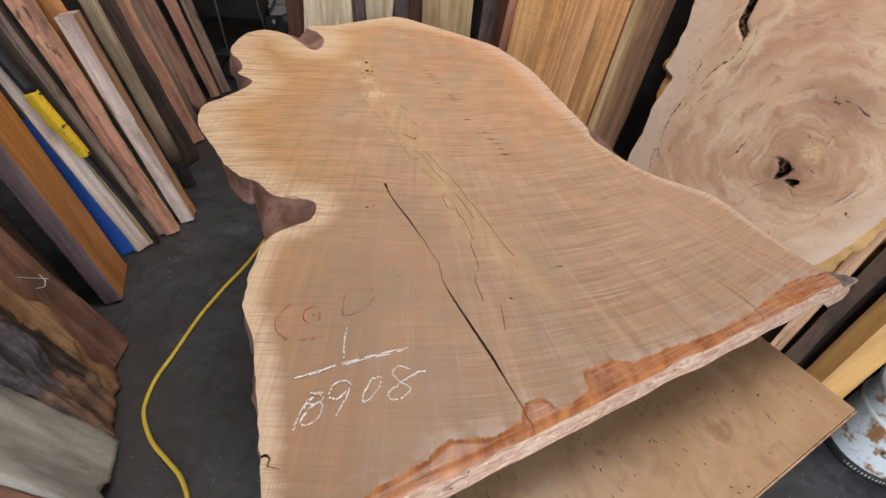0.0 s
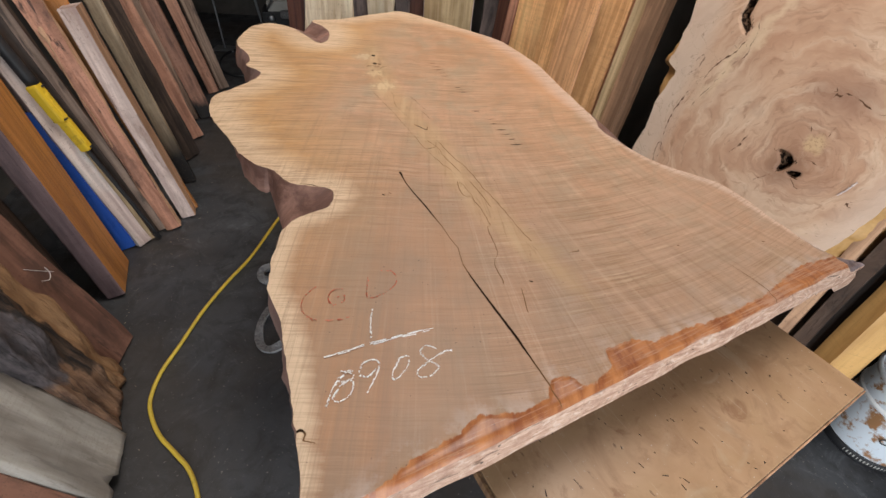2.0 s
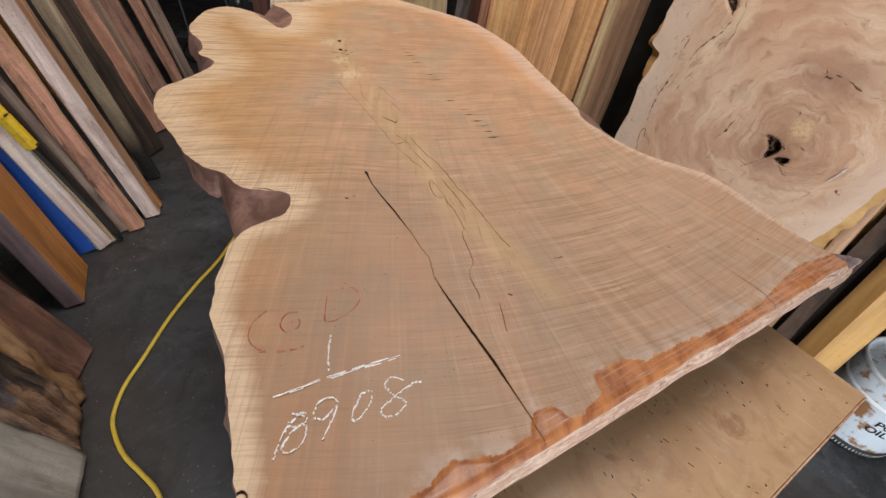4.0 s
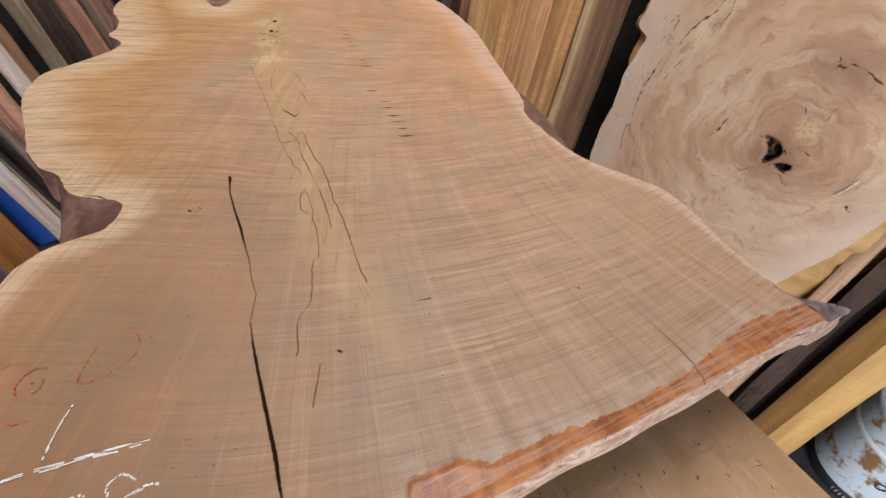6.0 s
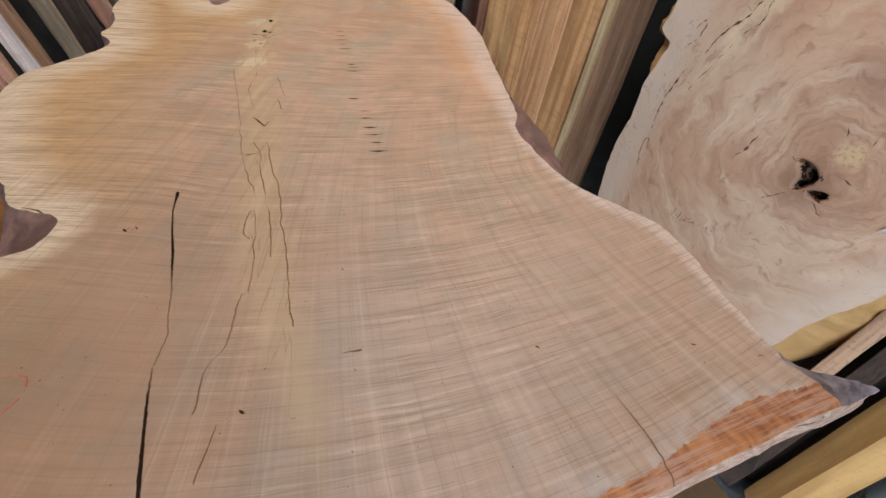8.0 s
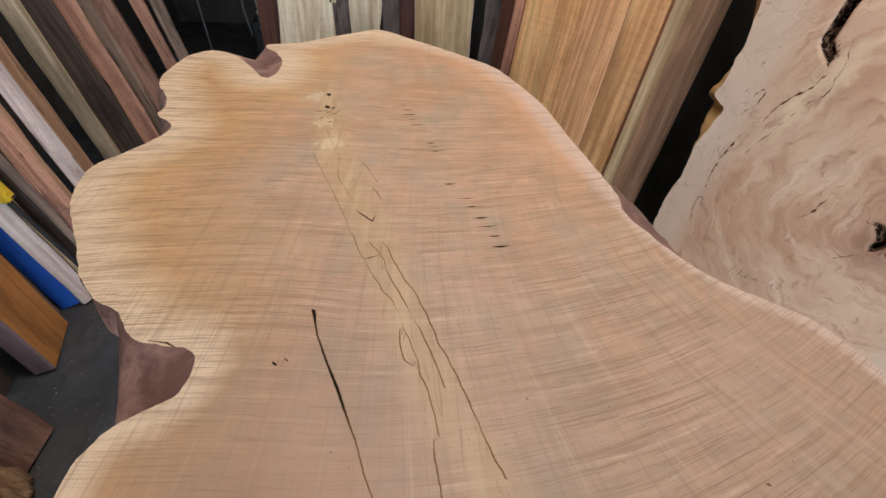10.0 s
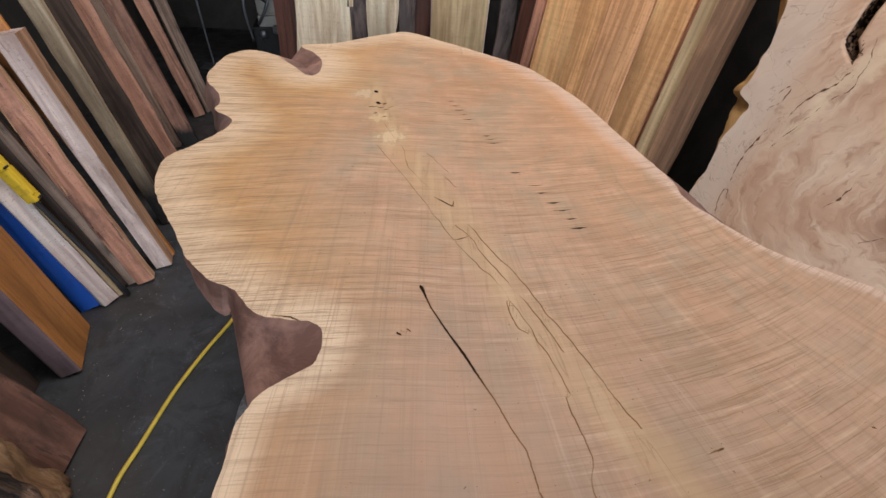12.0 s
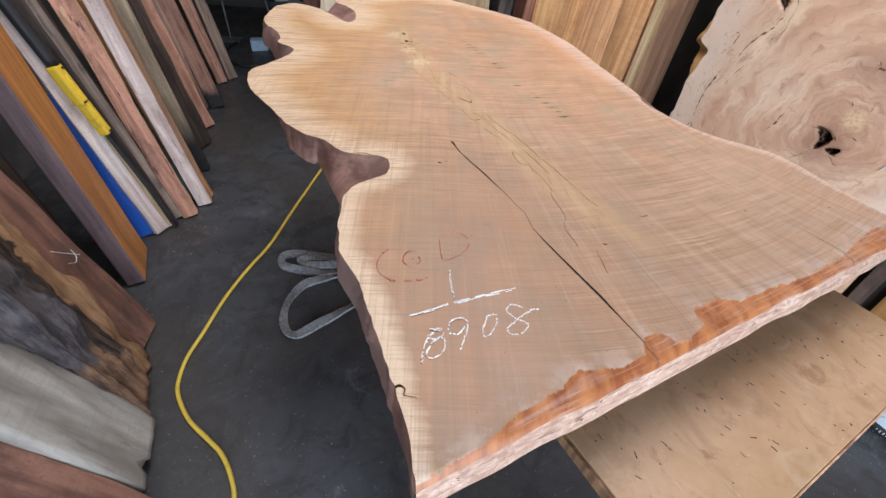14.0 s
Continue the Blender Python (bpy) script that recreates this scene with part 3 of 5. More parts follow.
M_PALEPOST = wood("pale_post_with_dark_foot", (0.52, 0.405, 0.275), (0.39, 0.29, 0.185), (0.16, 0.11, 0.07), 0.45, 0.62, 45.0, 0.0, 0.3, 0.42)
M_BLUE = plain("blue_tarp", (0.012, 0.085, 0.42), 0.45)
M_YPLAS = plain("yellow_plastic", (0.75, 0.50, 0.03), 0.45, 0, (0.3, 0.18, 0.03), 0.35)
M_HOSE = plain("yellow_hose", (0.62, 0.43, 0.05), 0.5, 0, (0.3, 0.2, 0.04), 0.3)
M_BLACK = plain("black_rubber", (0.018, 0.018, 0.02), 0.55)
M_STEEL = plain("dull_steel", (0.35, 0.36, 0.38), 0.4, 0.9)
M_GREYPL = plain("grey_plastic", (0.52, 0.50, 0.46), 0.5)
M_WEB = rough_surface("grey_webbing", (0.13, 0.128, 0.13), (0.26, 0.255, 0.255), (0.19, 0.187, 0.19), 60.0, 0.9, 0.8, 0.004)
M_CHALK = plain("white_chalk", (0.85, 0.83, 0.80), 0.95, 0, (0.62, 0.5, 0.4), 0.8, 260.0)
M_CRAYON = plain("red_crayon", (0.55, 0.12, 0.065), 0.8, 0, (0.47, 0.28, 0.18), 1.0, 170.0)
M_PAIL = plain("white_pail", (0.66, 0.72, 0.78), 0.4, 0, (0.32, 0.16, 0.07), 1.0, 13.0)
M_PAILRIM = plain("white_rim", (0.80, 0.82, 0.84), 0.35)
M_WALL = rough_surface("dark_plaster", (0.06, 0.055, 0.05), (0.10, 0.09, 0.08), (0.08, 0.07, 0.065), 3.0, 0.9, 0.2, 0.01)
M_CEIL = rough_surface("ceiling_board", (0.30, 0.28, 0.25), (0.36, 0.33, 0.30), (0.32, 0.3, 0.27), 3.0, 0.9, 0.2, 0.01)


# ---- mesh helpers ----
def part(name, bm, material, parent=None, label=""):
    me = bpy.data.meshes.new(name)
    bm.to_mesh(me)
    bm.free()
    me.materials.append(material)
    ob = new(name, me)
    if parent is not None:
        ob.parent = parent
    if label:
        tagged(ob, label)
    return ob


def raw(name, verts, faces, material, parent=None, label="", smooth=False):
    me = bpy.data.meshes.new(name)
    me.from_pydata([tuple(v) for v in verts], [], [tuple(f) for f in faces])
    me.materials.append(material)
    if smooth:
        me.shade_smooth()
    ob = new(name, me)
    if parent is not None:
        ob.parent = parent
    if label:
        tagged(ob, label)
    return ob


def thing(name, label, category, group="", m=None):
    ob = tagged(new(name), label, category, group)
    ob.empty_display_size = 0.05
    if m is not None:
        ob.matrix_world = m
    return ob


def box(sx, sy, sz, bevel=0.003, at=(0, 0, 0)):
    bm = bmesh.new()
    bmesh.ops.create_cube(bm, size=1.0, matrix=Matrix.Translation(at) @ Matrix.Diagonal((sx, sy, sz, 1)))
    if bevel:
        bmesh.ops.bevel(bm, geom=bm.edges[:], offset=bevel, segments=2, affect="EDGES", profile=0.6)
    return bm


def structure(name, bm, material, m=None, label="", category=""):
    ob = tagged(part(name, bm, material), label, category, "", "structure")
    if m is not None:
        ob.matrix_world = m
    return ob


def tube(points, radius, sides=8, closed=False, flat=1.0):
    """A tube round a smooth line through the points."""
    pts = smooth_line(points, 8, closed)
    bm, rings, n = bmesh.new(), [], len(pts)
    for i, p in enumerate(pts):
        a = pts[(i - 1) % n] if closed or i else p
        b = pts[(i + 1) % n] if closed or i < n - 1 else p
        d = Vector(b - a).normalized()
        side = d.cross(Vector((0, 0, 1)))
        side = side.normalized() if side.length > 1e-4 else Vector((1, 0, 0))
        up = side.cross(d)
        rings.append([bm.verts.new(Vector(p) + radius * (math.cos(t) * side + flat * math.sin(t) * up)) for t in (2 * math.pi * k / sides for k in range(sides))])
    for i in range(n if closed else n - 1):
        r, s = rings[i], rings[(i + 1) % n]
        for k in range(sides):
            bm.faces.new((r[k], r[(k + 1) % sides], s[(k + 1) % sides], s[k])).smooth = True
    if not closed:
        bm.faces.new(rings[0][::-1])
        bm.faces.new(rings[-1])
    return bm


def smooth_line(points, n=8, closed=False):
    """Catmull-Rom through the points, n steps a piece."""
    p = np.array(points, float)
    m = len(p)
    at = (lambda i: p[i % m]) if closed else (lambda i: p[0] * 2 - p[1] if i < 0 else p[-1] * 2 - p[-2] if i >= m else p[i])
    out = []
    for i in range(m if closed else m - 1):
        a, b, c, d = at(i - 1), at(i), at(i + 1), at(i + 2)
        for t in np.arange(n) / n:
            out.append(0.5 * (2 * b + (c - a) * t + (2 * a - 5 * b + 4 * c - d) * t * t + (3 * b - a - 3 * c + d) * t ** 3))
    if not closed:
        out.append(p[-1])
    return np.array(out)


def lathe(profile, sides=40):
    bm, rings = bmesh.new(), []
    for r, z in profile:
        rings.append([bm.verts.new((r * math.cos(2 * math.pi * k / sides), r * math.sin(2 * math.pi * k / sides), z)) for k in range(sides)])
    for a, b in zip(rings, rings[1:]):
        for k in range(sides):
            bm.faces.new((a[k], a[(k + 1) % sides], b[(k + 1) % sides], b[k])).smooth = True
    return bm


def along(pts, lines):
    """For each point: distance (signed) to the nearest of the lines and half width there. lines: (points, half widths)."""
    sd, hw, best = np.full(len(pts), 9.0), np.zeros(len(pts)), np.full(len(pts), 9.0)
    for line, widths in lines:
        line = np.array(line, float)
        for i in range(len(line) - 1):
            a, d = line[i], line[i + 1] - line[i]
            L = np.hypot(*d)
            t = ((pts - a) @ d) / (L * L)
            tc = np.clip(t, 0, 1)
            q = pts - (a + tc[:, None] * d)
            dist = np.hypot(q[:, 0], q[:, 1])
            sign = np.sign(d[0] * q[:, 1] - d[1] * q[:, 0])
            w = widths[i] + (widths[i + 1] - widths[i]) * tc - 0.6 * np.abs(t - tc) * L
            near = dist < best
            best[near], sd[near], hw[near] = dist[near], (dist * np.where(sign == 0, 1, sign))[near], np.maximum(w, 0)[near]
    return sd, hw


def slab_mesh(outline, step):
    """A fine grid inside a closed outline, its rim drawn onto the outline. Gives points, quads, rim edges,
    rim numbers and, for all points, the nearest place along the outline and the distance from it."""
    o = np.array(outline)
    lo, hi = o.min(0) - step, o.max(0) + step
    nx, ny = (np.ceil((hi - lo) / step).astype(int) + 1)
    X, Y = np.meshgrid(lo[0] + step * np.arange(nx), lo[1] + step * np.arange(ny), indexing="ij")
    cx, cy = X[:-1, :-1] + step / 2, Y[:-1, :-1] + step / 2
    inside = np.zeros(cx.shape, bool)
    for a, b in zip(o, np.roll(o, -1, 0)):
        if a[1] == b[1]:
            continue
        j = (cy[0] > min(a[1], b[1])) & (cy[0] <= max(a[1], b[1]))
        inside[:, j] ^= cx[:, j] < a[0] + (cy[:, j] - a[1]) * (b[0] - a[0]) / (b[1] - a[1])
    idx = np.arange(nx * ny).reshape(nx, ny)
    ci, cj = np.nonzero(inside)
    quads = np.stack([idx[ci, cj], idx[ci + 1, cj], idx[ci + 1, cj + 1], idx[ci, cj + 1]], 1)
    used, inv = np.unique(quads, return_inverse=True)
    quads = inv.reshape(quads.shape)
    pts = np.stack([X.ravel(), Y.ravel()], 1)[used]
    e = np.concatenate([quads[:, [k, (k + 1) % 4]] for k in range(4)])
    key = np.sort(e, 1) @ np.array([len(pts), 1])
    _, first, count = np.unique(key, return_index=True, return_counts=True)
    rim = e[first[count == 1]]
    ids = np.unique(rim)
    cum = np.concatenate([[0], np.cumsum(np.hypot(*(np.roll(o, -1, 0) - o).T))])
    best, s = np.full(len(pts), 9.0), np.zeros(len(pts))
    near = np.zeros((len(pts), 2))
    for i, (a, b) in enumerate(zip(o, np.roll(o, -1, 0))):
        d = b - a
        L2 = d @ d
        if L2 == 0:
            continue
        t = np.clip(((pts - a) @ d) / L2, 0, 1)
        q = a + t[:, None] * d
        dist = np.hypot(*(pts - q).T)
        m = dist < best
        best[m], s[m], near[m] = dist[m], (cum[i] + t * math.sqrt(L2))[m], q[m]
    pts[ids] = near[ids]
    best[ids] = 0
    return pts, quads, rim, ids, s, best, cum


def set_attr(ob, name, a, b, c):
    at = ob.data.attributes.new(name, "FLOAT_VECTOR", "POINT")
    at.data.foreach_set("vector", np.stack([a, b, c], 1).astype(np.float32).ravel())


def flank(name, pts, z, rim, ids, out, flare, depth, material, parent, label, levels=7, keep=None, rough=0.006, seed=0.0):
    """The slab's side, from its rim down, spreading outwards by flare and roughened."""
    number = {int(v): k for k, v in enumerate(ids)}
    verts, n = [], len(ids)
    for j in range(levels + 1):
        f = j / levels
        for k, v in enumerate(ids):
            p = Vector((pts[v][0] * 14 + seed, pts[v][1] * 14, f * 1.7))
            r = rough * noise.fractal(p, 0.9, 2.0, 4) * math.sin(math.pi * min(1, f * 1.6 + 0.05)) if j else 0.0
            off = flare[k] * (1 - (1 - f) ** 1.7) + r
            verts.append((pts[v][0] + out[k][0] * off, pts[v][1] + out[k][1] * off, z[v] - depth * f))
    faces = []
    for a, b in rim:
        if keep is not None and not keep(0.5 * (pts[a] + pts[b])):
            continue
        ka, kb = number[int(a)], number[int(b)]
        for j in range(levels):
            faces.append((kb + j * n, ka + j * n, ka + (j + 1) * n, kb + (j + 1) * n))
    return raw(name, verts, faces, material, parent, label, True)


def outward(o, s, cum, ids):
    """Unit normals of the outline (which runs clockwise) at the rim points."""
    seg = np.clip(np.searchsorted(cum, s[ids], "right") - 1, 0, len(o) - 1)
    d = np.roll(o, -1, 0) - o
    nrm = np.stack([-d[:, 1], d[:, 0]], 1) / np.maximum(np.hypot(*d.T), 1e-9)[:, None]
    sm = sum(np.roll(nrm, k, 0) for k in range(-16, 17))
    sm = sm / np.maximum(np.hypot(*sm.T), 1e-9)[:, None]
    return sm[seg]


# ---- the room ----
WALL_U = Vector((0.5446, -0.8387, 0))          # along the rack wall
WALL_N = Vector((-0.8387, -0.5446, 0))         # from the rack wall into the room
structure("floor", box(9.0, 12.0, 0.2, 0, (0, 1.5, -0.1)), M_FLOOR, label="stained grey concrete workshop floor", category="floor")


def wall(name, a, b, h=4.0, thick=0.12, z0=0.0):
    a, b = Vector((*a, 0)), Vector((*b, 0))
    d = b - a
    ang = math.degrees(math.atan2(d.y, d.x))
    mid = (a + b) / 2
    return structure(name, box(d.length, thick, h, 0, (0, 0, h / 2)), M_WALL, pose(mid.x, mid.y, z0, 0, 0, ang), "dark bare workshop wall", "wall")


wall("wall_rack", (0.16, 3.60), (3.10, -0.93))
wall("wall_back", (0.16, 3.62), (-0.98, 3.62))
wall("wall_passage", (-1.0, 3.70), (-1.0, 6.4))
wall("wall_end", (-3.4, 6.4), (-0.94, 6.4))
wall("wall_left", (-1.75, -2.9), (-3.35, 6.4))
wall("wall_right_near", (3.06, -0.95), (3.06, -2.9))
# the unseen wall behind, with the wide open door, set close for stronger near light
wall("wall_south_left", (-1.9, -1.9), (-0.85, -1.9))
wall("wall_south_right", (1.95, -1.9), (3.12, -1.9))
wall("wall_south_head", (-0.85, -1.9), (1.95, -1.9), 1.75, 0.12, 2.25)
# unseen ceiling, left open above the slab for the added overhead light
for nm, sx, sy, x, y in (("ceiling", 2.6, 10.0, -2.3, 1.8), ("ceiling_right", 2.6, 10.0, 2.5, 1.8), ("ceiling_near", 2.2, 3.9, 0.1, -1.25), ("ceiling_far", 2.2, 3.1, 0.1, 5.25)):
    structure(nm, box(sx, sy, 0.1, 0, (x, y, 4.06)), M_CEIL, label="plain pale ceiling boards", category="ceiling")

# ---- the big slab ----
H, THICK = 1.08, 0.066
# x, y and the spread of the bark below, from the near corner up the left flank
FLANK_A = [(-0.205, 0.125, 0.004), (-0.217, 0.187, 0.008), (-0.233, 0.236, 0.01), (-0.250, 0.280, 0.01), (-0.270, 0.339, 0.012), (-0.298, 0.414, 0.015),
           (-0.333, 0.476, 0.015), (-0.347, 0.530, 0.02), (-0.353, 0.585, 0.02), (-0.352, 0.633, 0.012), (-0.338, 0.675, 0.018), (-0.312, 0.697, 0.04),
           (-0.283, 0.722, 0.075), (-0.275, 0.765, 0.115), (-0.297, 0.789, 0.115), (-0.350, 0.798, 0.10), (-0.385, 0.808, 0.08), (-0.428, 0.851, 0.02),
           (-0.481, 0.878, 0.008), (-0.537, 0.931, 0.0), (-0.600, 1.020, -0.03), (-0.660, 1.100, -0.045), (-0.698, 1.185, -0.045), (-0.707, 1.250, -0.03)]
FLANK_B = [(-0.665, 1.320, 0.0), (-0.632, 1.400, 0.05), (-0.637, 1.455, 0.05), (-0.695, 1.503, 0.01), (-0.700, 1.550, 0.03), (-0.730, 1.620, 0.03),
           (-0.800, 1.720, 0.02), (-0.820, 1.830, 0.01), (-0.815, 1.960, 0.01), (-0.757, 2.020, 0.03), (-0.662, 1.972, 0.10), (-0.590, 1.885, 0.14),
           (-0.515, 1.790, 0.15), (-0.487, 1.820, 0.15), (-0.495, 1.930, 0.14), (-0.540, 2.015, 0.12), (-0.600, 2.095, 0.02), (-0.475, 2.153, 0.01),
           (-0.303, 2.297, 0.01), (-0.217, 2.344, 0.01)]
FLANK_C = [(-0.077, 2.230, 0.01), (0.111, 2.072, 0.01), (0.220, 1.959, 0.01), (0.303, 1.769, 0.01), (0.345, 1.640, 0.01), (0.375, 1.477, 0.015),
           (0.405, 1.336, 0.03), (0.428, 1.215, 0.075), (0.426, 1.150, 0.095), (0.462, 1.065, 0.075), (0.508, 0.990, 0.035), (0.555, 0.945, 0.010),
           (0.600, 0.915, 0.004), (0.645, 0.877, 0.006), (0.675, 0.815, 0.022), (0.700, 0.730, 0.032), (0.722, 0.675, 0.036), (0.745, 0.652, 0.03), (0.805, 0.654, 0.016), (0.876, 0.645, 0.004)]
live = smooth_line(FLANK_A + FLANK_B + FLANK_C, 7)
wob = np.array([[noise.fractal(Vector((p[0] * 26, p[1] * 26, k)), 0.8, 2.0, 4) for k in (0.0, 5.0)] for p in live])
live[1:-1, :2] += 0.0035 * wob[1:-1]
live[:60, 2] *= 0.5
front = np.linspace(live[-1], live[0], 60)[1:-1]
front[:, 2] = 0.0
fn = np.array([0.431, -0.902])
front[:, :2] += fn * np.array([0.004 * noise.noise(Vector((i * 0.21, 3, 0))) for i in range(len(front))])[:, None]
rim_line = np.concatenate([live, front])
pts, quads, rim, ids, s, inner, cum = slab_mesh(rim_line[:, :2], 0.0036)
fl = np.interp(s[ids], cum, np.concatenate([rim_line[:, 2], rim_line[:1, 2]]))
out = outward(rim_line[:, :2], s, cum, ids)
# the bark of the notch slopes down to one straight lower line
NOTCH, NOTCH_D, NOTCH_N = np.array([-0.452, 0.862]), np.array([0.4217, -0.9067]), np.array([0.9067, 0.4217])


def notch(p):
    """How far points of the rim lie behind the notch's lower line, 0 elsewhere."""
    q = p - NOTCH
    t, d = q @ NOTCH_D, q @ NOTCH_N
    return np.where((t > 0.0) & (t < 0.26) & (d > 0.0) & (d < 0.2), d, 0.0)


behind = notch(pts[ids])
fl = np.where(behind > 0, behind, fl)
out = np.where(behind[:, None] > 0, -NOTCH_N, out)

E1 = np.array([0.902, 0.431])
rel = pts - np.array([-0.205, 0.125])
fs, fd = rel @ E1, rel @ -fn                       # along the sawn end, and in from it
x, y = pts[:, 0], pts[:, 1]
pith_x = np.interp(-y, [-2.4, -1.64, -1.35, -1.10, -0.97, -0.82, -0.70, -0.61, 0.2], [-0.40, -0.279, -0.207, -0.095, -0.038, 0.017, 0.073, 0.132, 0.62])
across = x - pith_x
w_right = np.interp(y, [-0.1, 0.2, 0.4, 0.6, 0.8, 1.0, 1.2, 1.6, 2.0, 2.4], [1.25, 1.08, 0.92, 0.76, 0.62, 0.53, 0.50, 0.56, 0.50, 0.45])
fan = np.where(x > -0.1, (x + 0.1) / w_right * 0.6, x + 0.1)
along_u = y - np.where(x > -0.1, 0.42 * (x + 0.1) ** 2, -0.30 * (x + 0.1) ** 2) * np.clip((1.9 - y) / 0.8, 0, 1) + 0.06 * np.clip(x + 0.1, -1, 0)
strip_w = np.interp(fs, [0.0, 0.10, 0.13, 0.21, 0.25, 0.30, 0.35, 0.374, 0.40, 0.41, 0.43, 0.47, 0.48, 0.535, 0.564, 0.636, 0.73, 0.83, 0.93, 0.98, 1.04, 1.15],
                    [0.004, 0.010, 0.022, 0.027, 0.039, 0.018, 0.020, 0.045, 0.036, 0.014, 0.012, 0.020, 0.050, 0.047, 0.030, 0.027, 0.018, 0.020, 0.036, 0.044, 0.036, 0.02])
SPLITS = [([(-0.139, 0.867), (-0.130, 0.840), (-0.123, 0.821), (-0.099, 0.775), (-0.078, 0.738), (-0.060, 0.702), (-0.042, 0.668), (-0.027, 0.632)], [0.0030, 0.0014, 0.0014, 0.0016, 0.0020, 0.0014, 0.0008, 0.0007]),
          ([(-0.006, 0.560), (0.010, 0.522), (0.038, 0.464), (0.070, 0.399), (0.091, 0.351), (0.121, 0.283)], [0.0008, 0.0016, 0.0021, 0.0023, 0.0013, 0.0008]),
          ([(0.519, 0.580), (0.543, 0.540), (0.565, 0.492)], [0.0004, 0.0009, 0.0009]),
          ([(-0.236, 0.238), (-0.228, 0.243), (-0.221, 0.238), (-0.222, 0.229), (-0.206, 0.226)], [0.002, 0.0018, 0.0012, 0.001, 0.0006]),
          ([(-0.305, 0.788), (-0.330, 0.800), (-0.36, 0.803)], [0.0006, 0.0016, 0.0005]),
          ([(-0.116, 1.123), (-0.099, 1.109), (-0.080, 1.091), (-0.077, 1.111)], [0.0008, 0.0018, 0.0014, 0.0008]),
          ([(-0.027, 0.632), (-0.012, 0.604), (-0.006, 0.562)], [0.0007, 0.0006, 0.0007]),
          ([(-0.289, 1.684), (-0.285, 1.675)], [0.006, 0.006]), ([(-0.275, 1.600), (-0.271, 1.590)], [0.006, 0.006])]
# long brown tracks beside the pith
TRACKS = [([(-0.255, 1.343), (-0.161, 1.158), (-0.083, 0.989), (-0.042, 0.921), (-0.015, 0.88), (0.019, 0.797), (0.049, 0.711), (0.058, 0.677)], 0.0007),
          ([(-0.077, 1.03), (-0.049, 0.993), (-0.031, 0.945), (0.002, 0.882), (0.043, 0.799), (0.063, 0.743)], 0.0009),
          ([(-0.051, 1.033), (-0.016, 0.959), (0.022, 0.894), (0.045, 0.836), (0.072, 0.776), (0.099, 0.715), (0.116, 0.668), (0.133, 0.631)], 0.0010),
          ([(-0.005, 0.841), (-0.002, 0.813), (0.006, 0.787), (0.02, 0.775)], 0.0009), ([(-0.131, 1.306), (-0.105, 1.26), (-0.084, 1.222)], 0.0008), ([(-0.093, 1.203), (-0.07, 1.162)], 0.0008),
          ([(0.05, 0.675), (0.054, 0.643), (0.063, 0.603), (0.054, 0.563), (0.064, 0.524), (0.064, 0.513)], 0.0008), ([(0.095, 0.505), (0.097, 0.477), (0.098, 0.448)], 0.0007),
          ([(-0.245, 1.46), (-0.222, 1.40), (-0.190, 1.33), (-0.176, 1.25), (-0.130, 1.16)], 0.0006)]
for k, (line, half) in enumerate(TRACKS):
    p = smooth_line(line, 8)
    p = [(q[0] + 0.004 * noise.noise(Vector((q[1] * 40, k, 0))), q[1]) for q in p]
    SPLITS.append((p, [min(0.00095, half * (0.85 + 0.9 * noise.noise(Vector((q[1] * 18, k * 5.0, 7))))) for q in p]))
SPLITS += [([(-0.085, 0.985), (-0.070, 0.990), (-0.052, 0.999)], [0.0003, 0.0014, 0.0004]), ([(-0.172, 0.772), (-0.166, 0.769)], [0.002, 0.0015]), ([(-0.158, 0.779), (-0.153, 0.776)], [0.0012, 0.0012]),
           ([(0.113, 0.521), (0.118, 0.519)], [0.0016, 0.0016]), ([(0.434, 0.634), (0.437, 0.633)], [0.0014, 0.0012]), ([(0.628, 0.658), (0.631, 0.658)], [0.0014, 0.0012]), ([(0.20, 0.60), (0.225, 0.607)], [0.0003, 0.0014])]
dash = [(-0.064, 1.627), (-0.052, 1.596), (-0.043, 1.566), (-0.032, 1.537), (-0.020, 1.507), (0.020, 1.411), (0.029, 1.392), (0.036, 1.372), (0.068, 1.231), (0.105, 1.180), (0.113, 1.151), (0.130, 1.115), (0.143, 1.089), (0.154, 1.061), (0.162, 1.032)]
for i, (dx, dy) in enumerate(dash):
    L = 0.012 + 0.010 * ((i * 7) % 5) / 4
    SPLITS.append(([(dx - L, dy - 0.10 * L), (dx, dy), (dx + L, dy + 0.25 * L)], [0.0004, 0.0017 + 0.0005 * (i % 3), 0.0004]))
for i in range(11):                                # specks of the old knot at the far end
    a, r = 2.4 * i, 0.008 + 0.0034 * i
    kx, ky = -0.262 + r * math.cos(a) * 0.8, 1.585 + r * math.sin(a) * 1.1 - 0.004 * i
    L = 0.004 + 0.005 * ((i * 5) % 7) / 6
    SPLITS.append(([(kx - L, ky), (kx + L * 0.7, ky + L * 0.8)], [0.0012 + 0.0006 * (i % 4), 0.0014]))
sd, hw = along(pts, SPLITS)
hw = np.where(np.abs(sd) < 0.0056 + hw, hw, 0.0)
inside = strip_w - fd
z = H - 0.0035 * np.clip(inside / 0.004, 0, 1) - 0.010 * np.clip((0.012 - fd) / 0.012, 0, 1) ** 2
tip_bark = np.minimum(x - 0.733, 0.70 * (x - 0.742) + 0.714 * (y - 0.640)) * 1.0
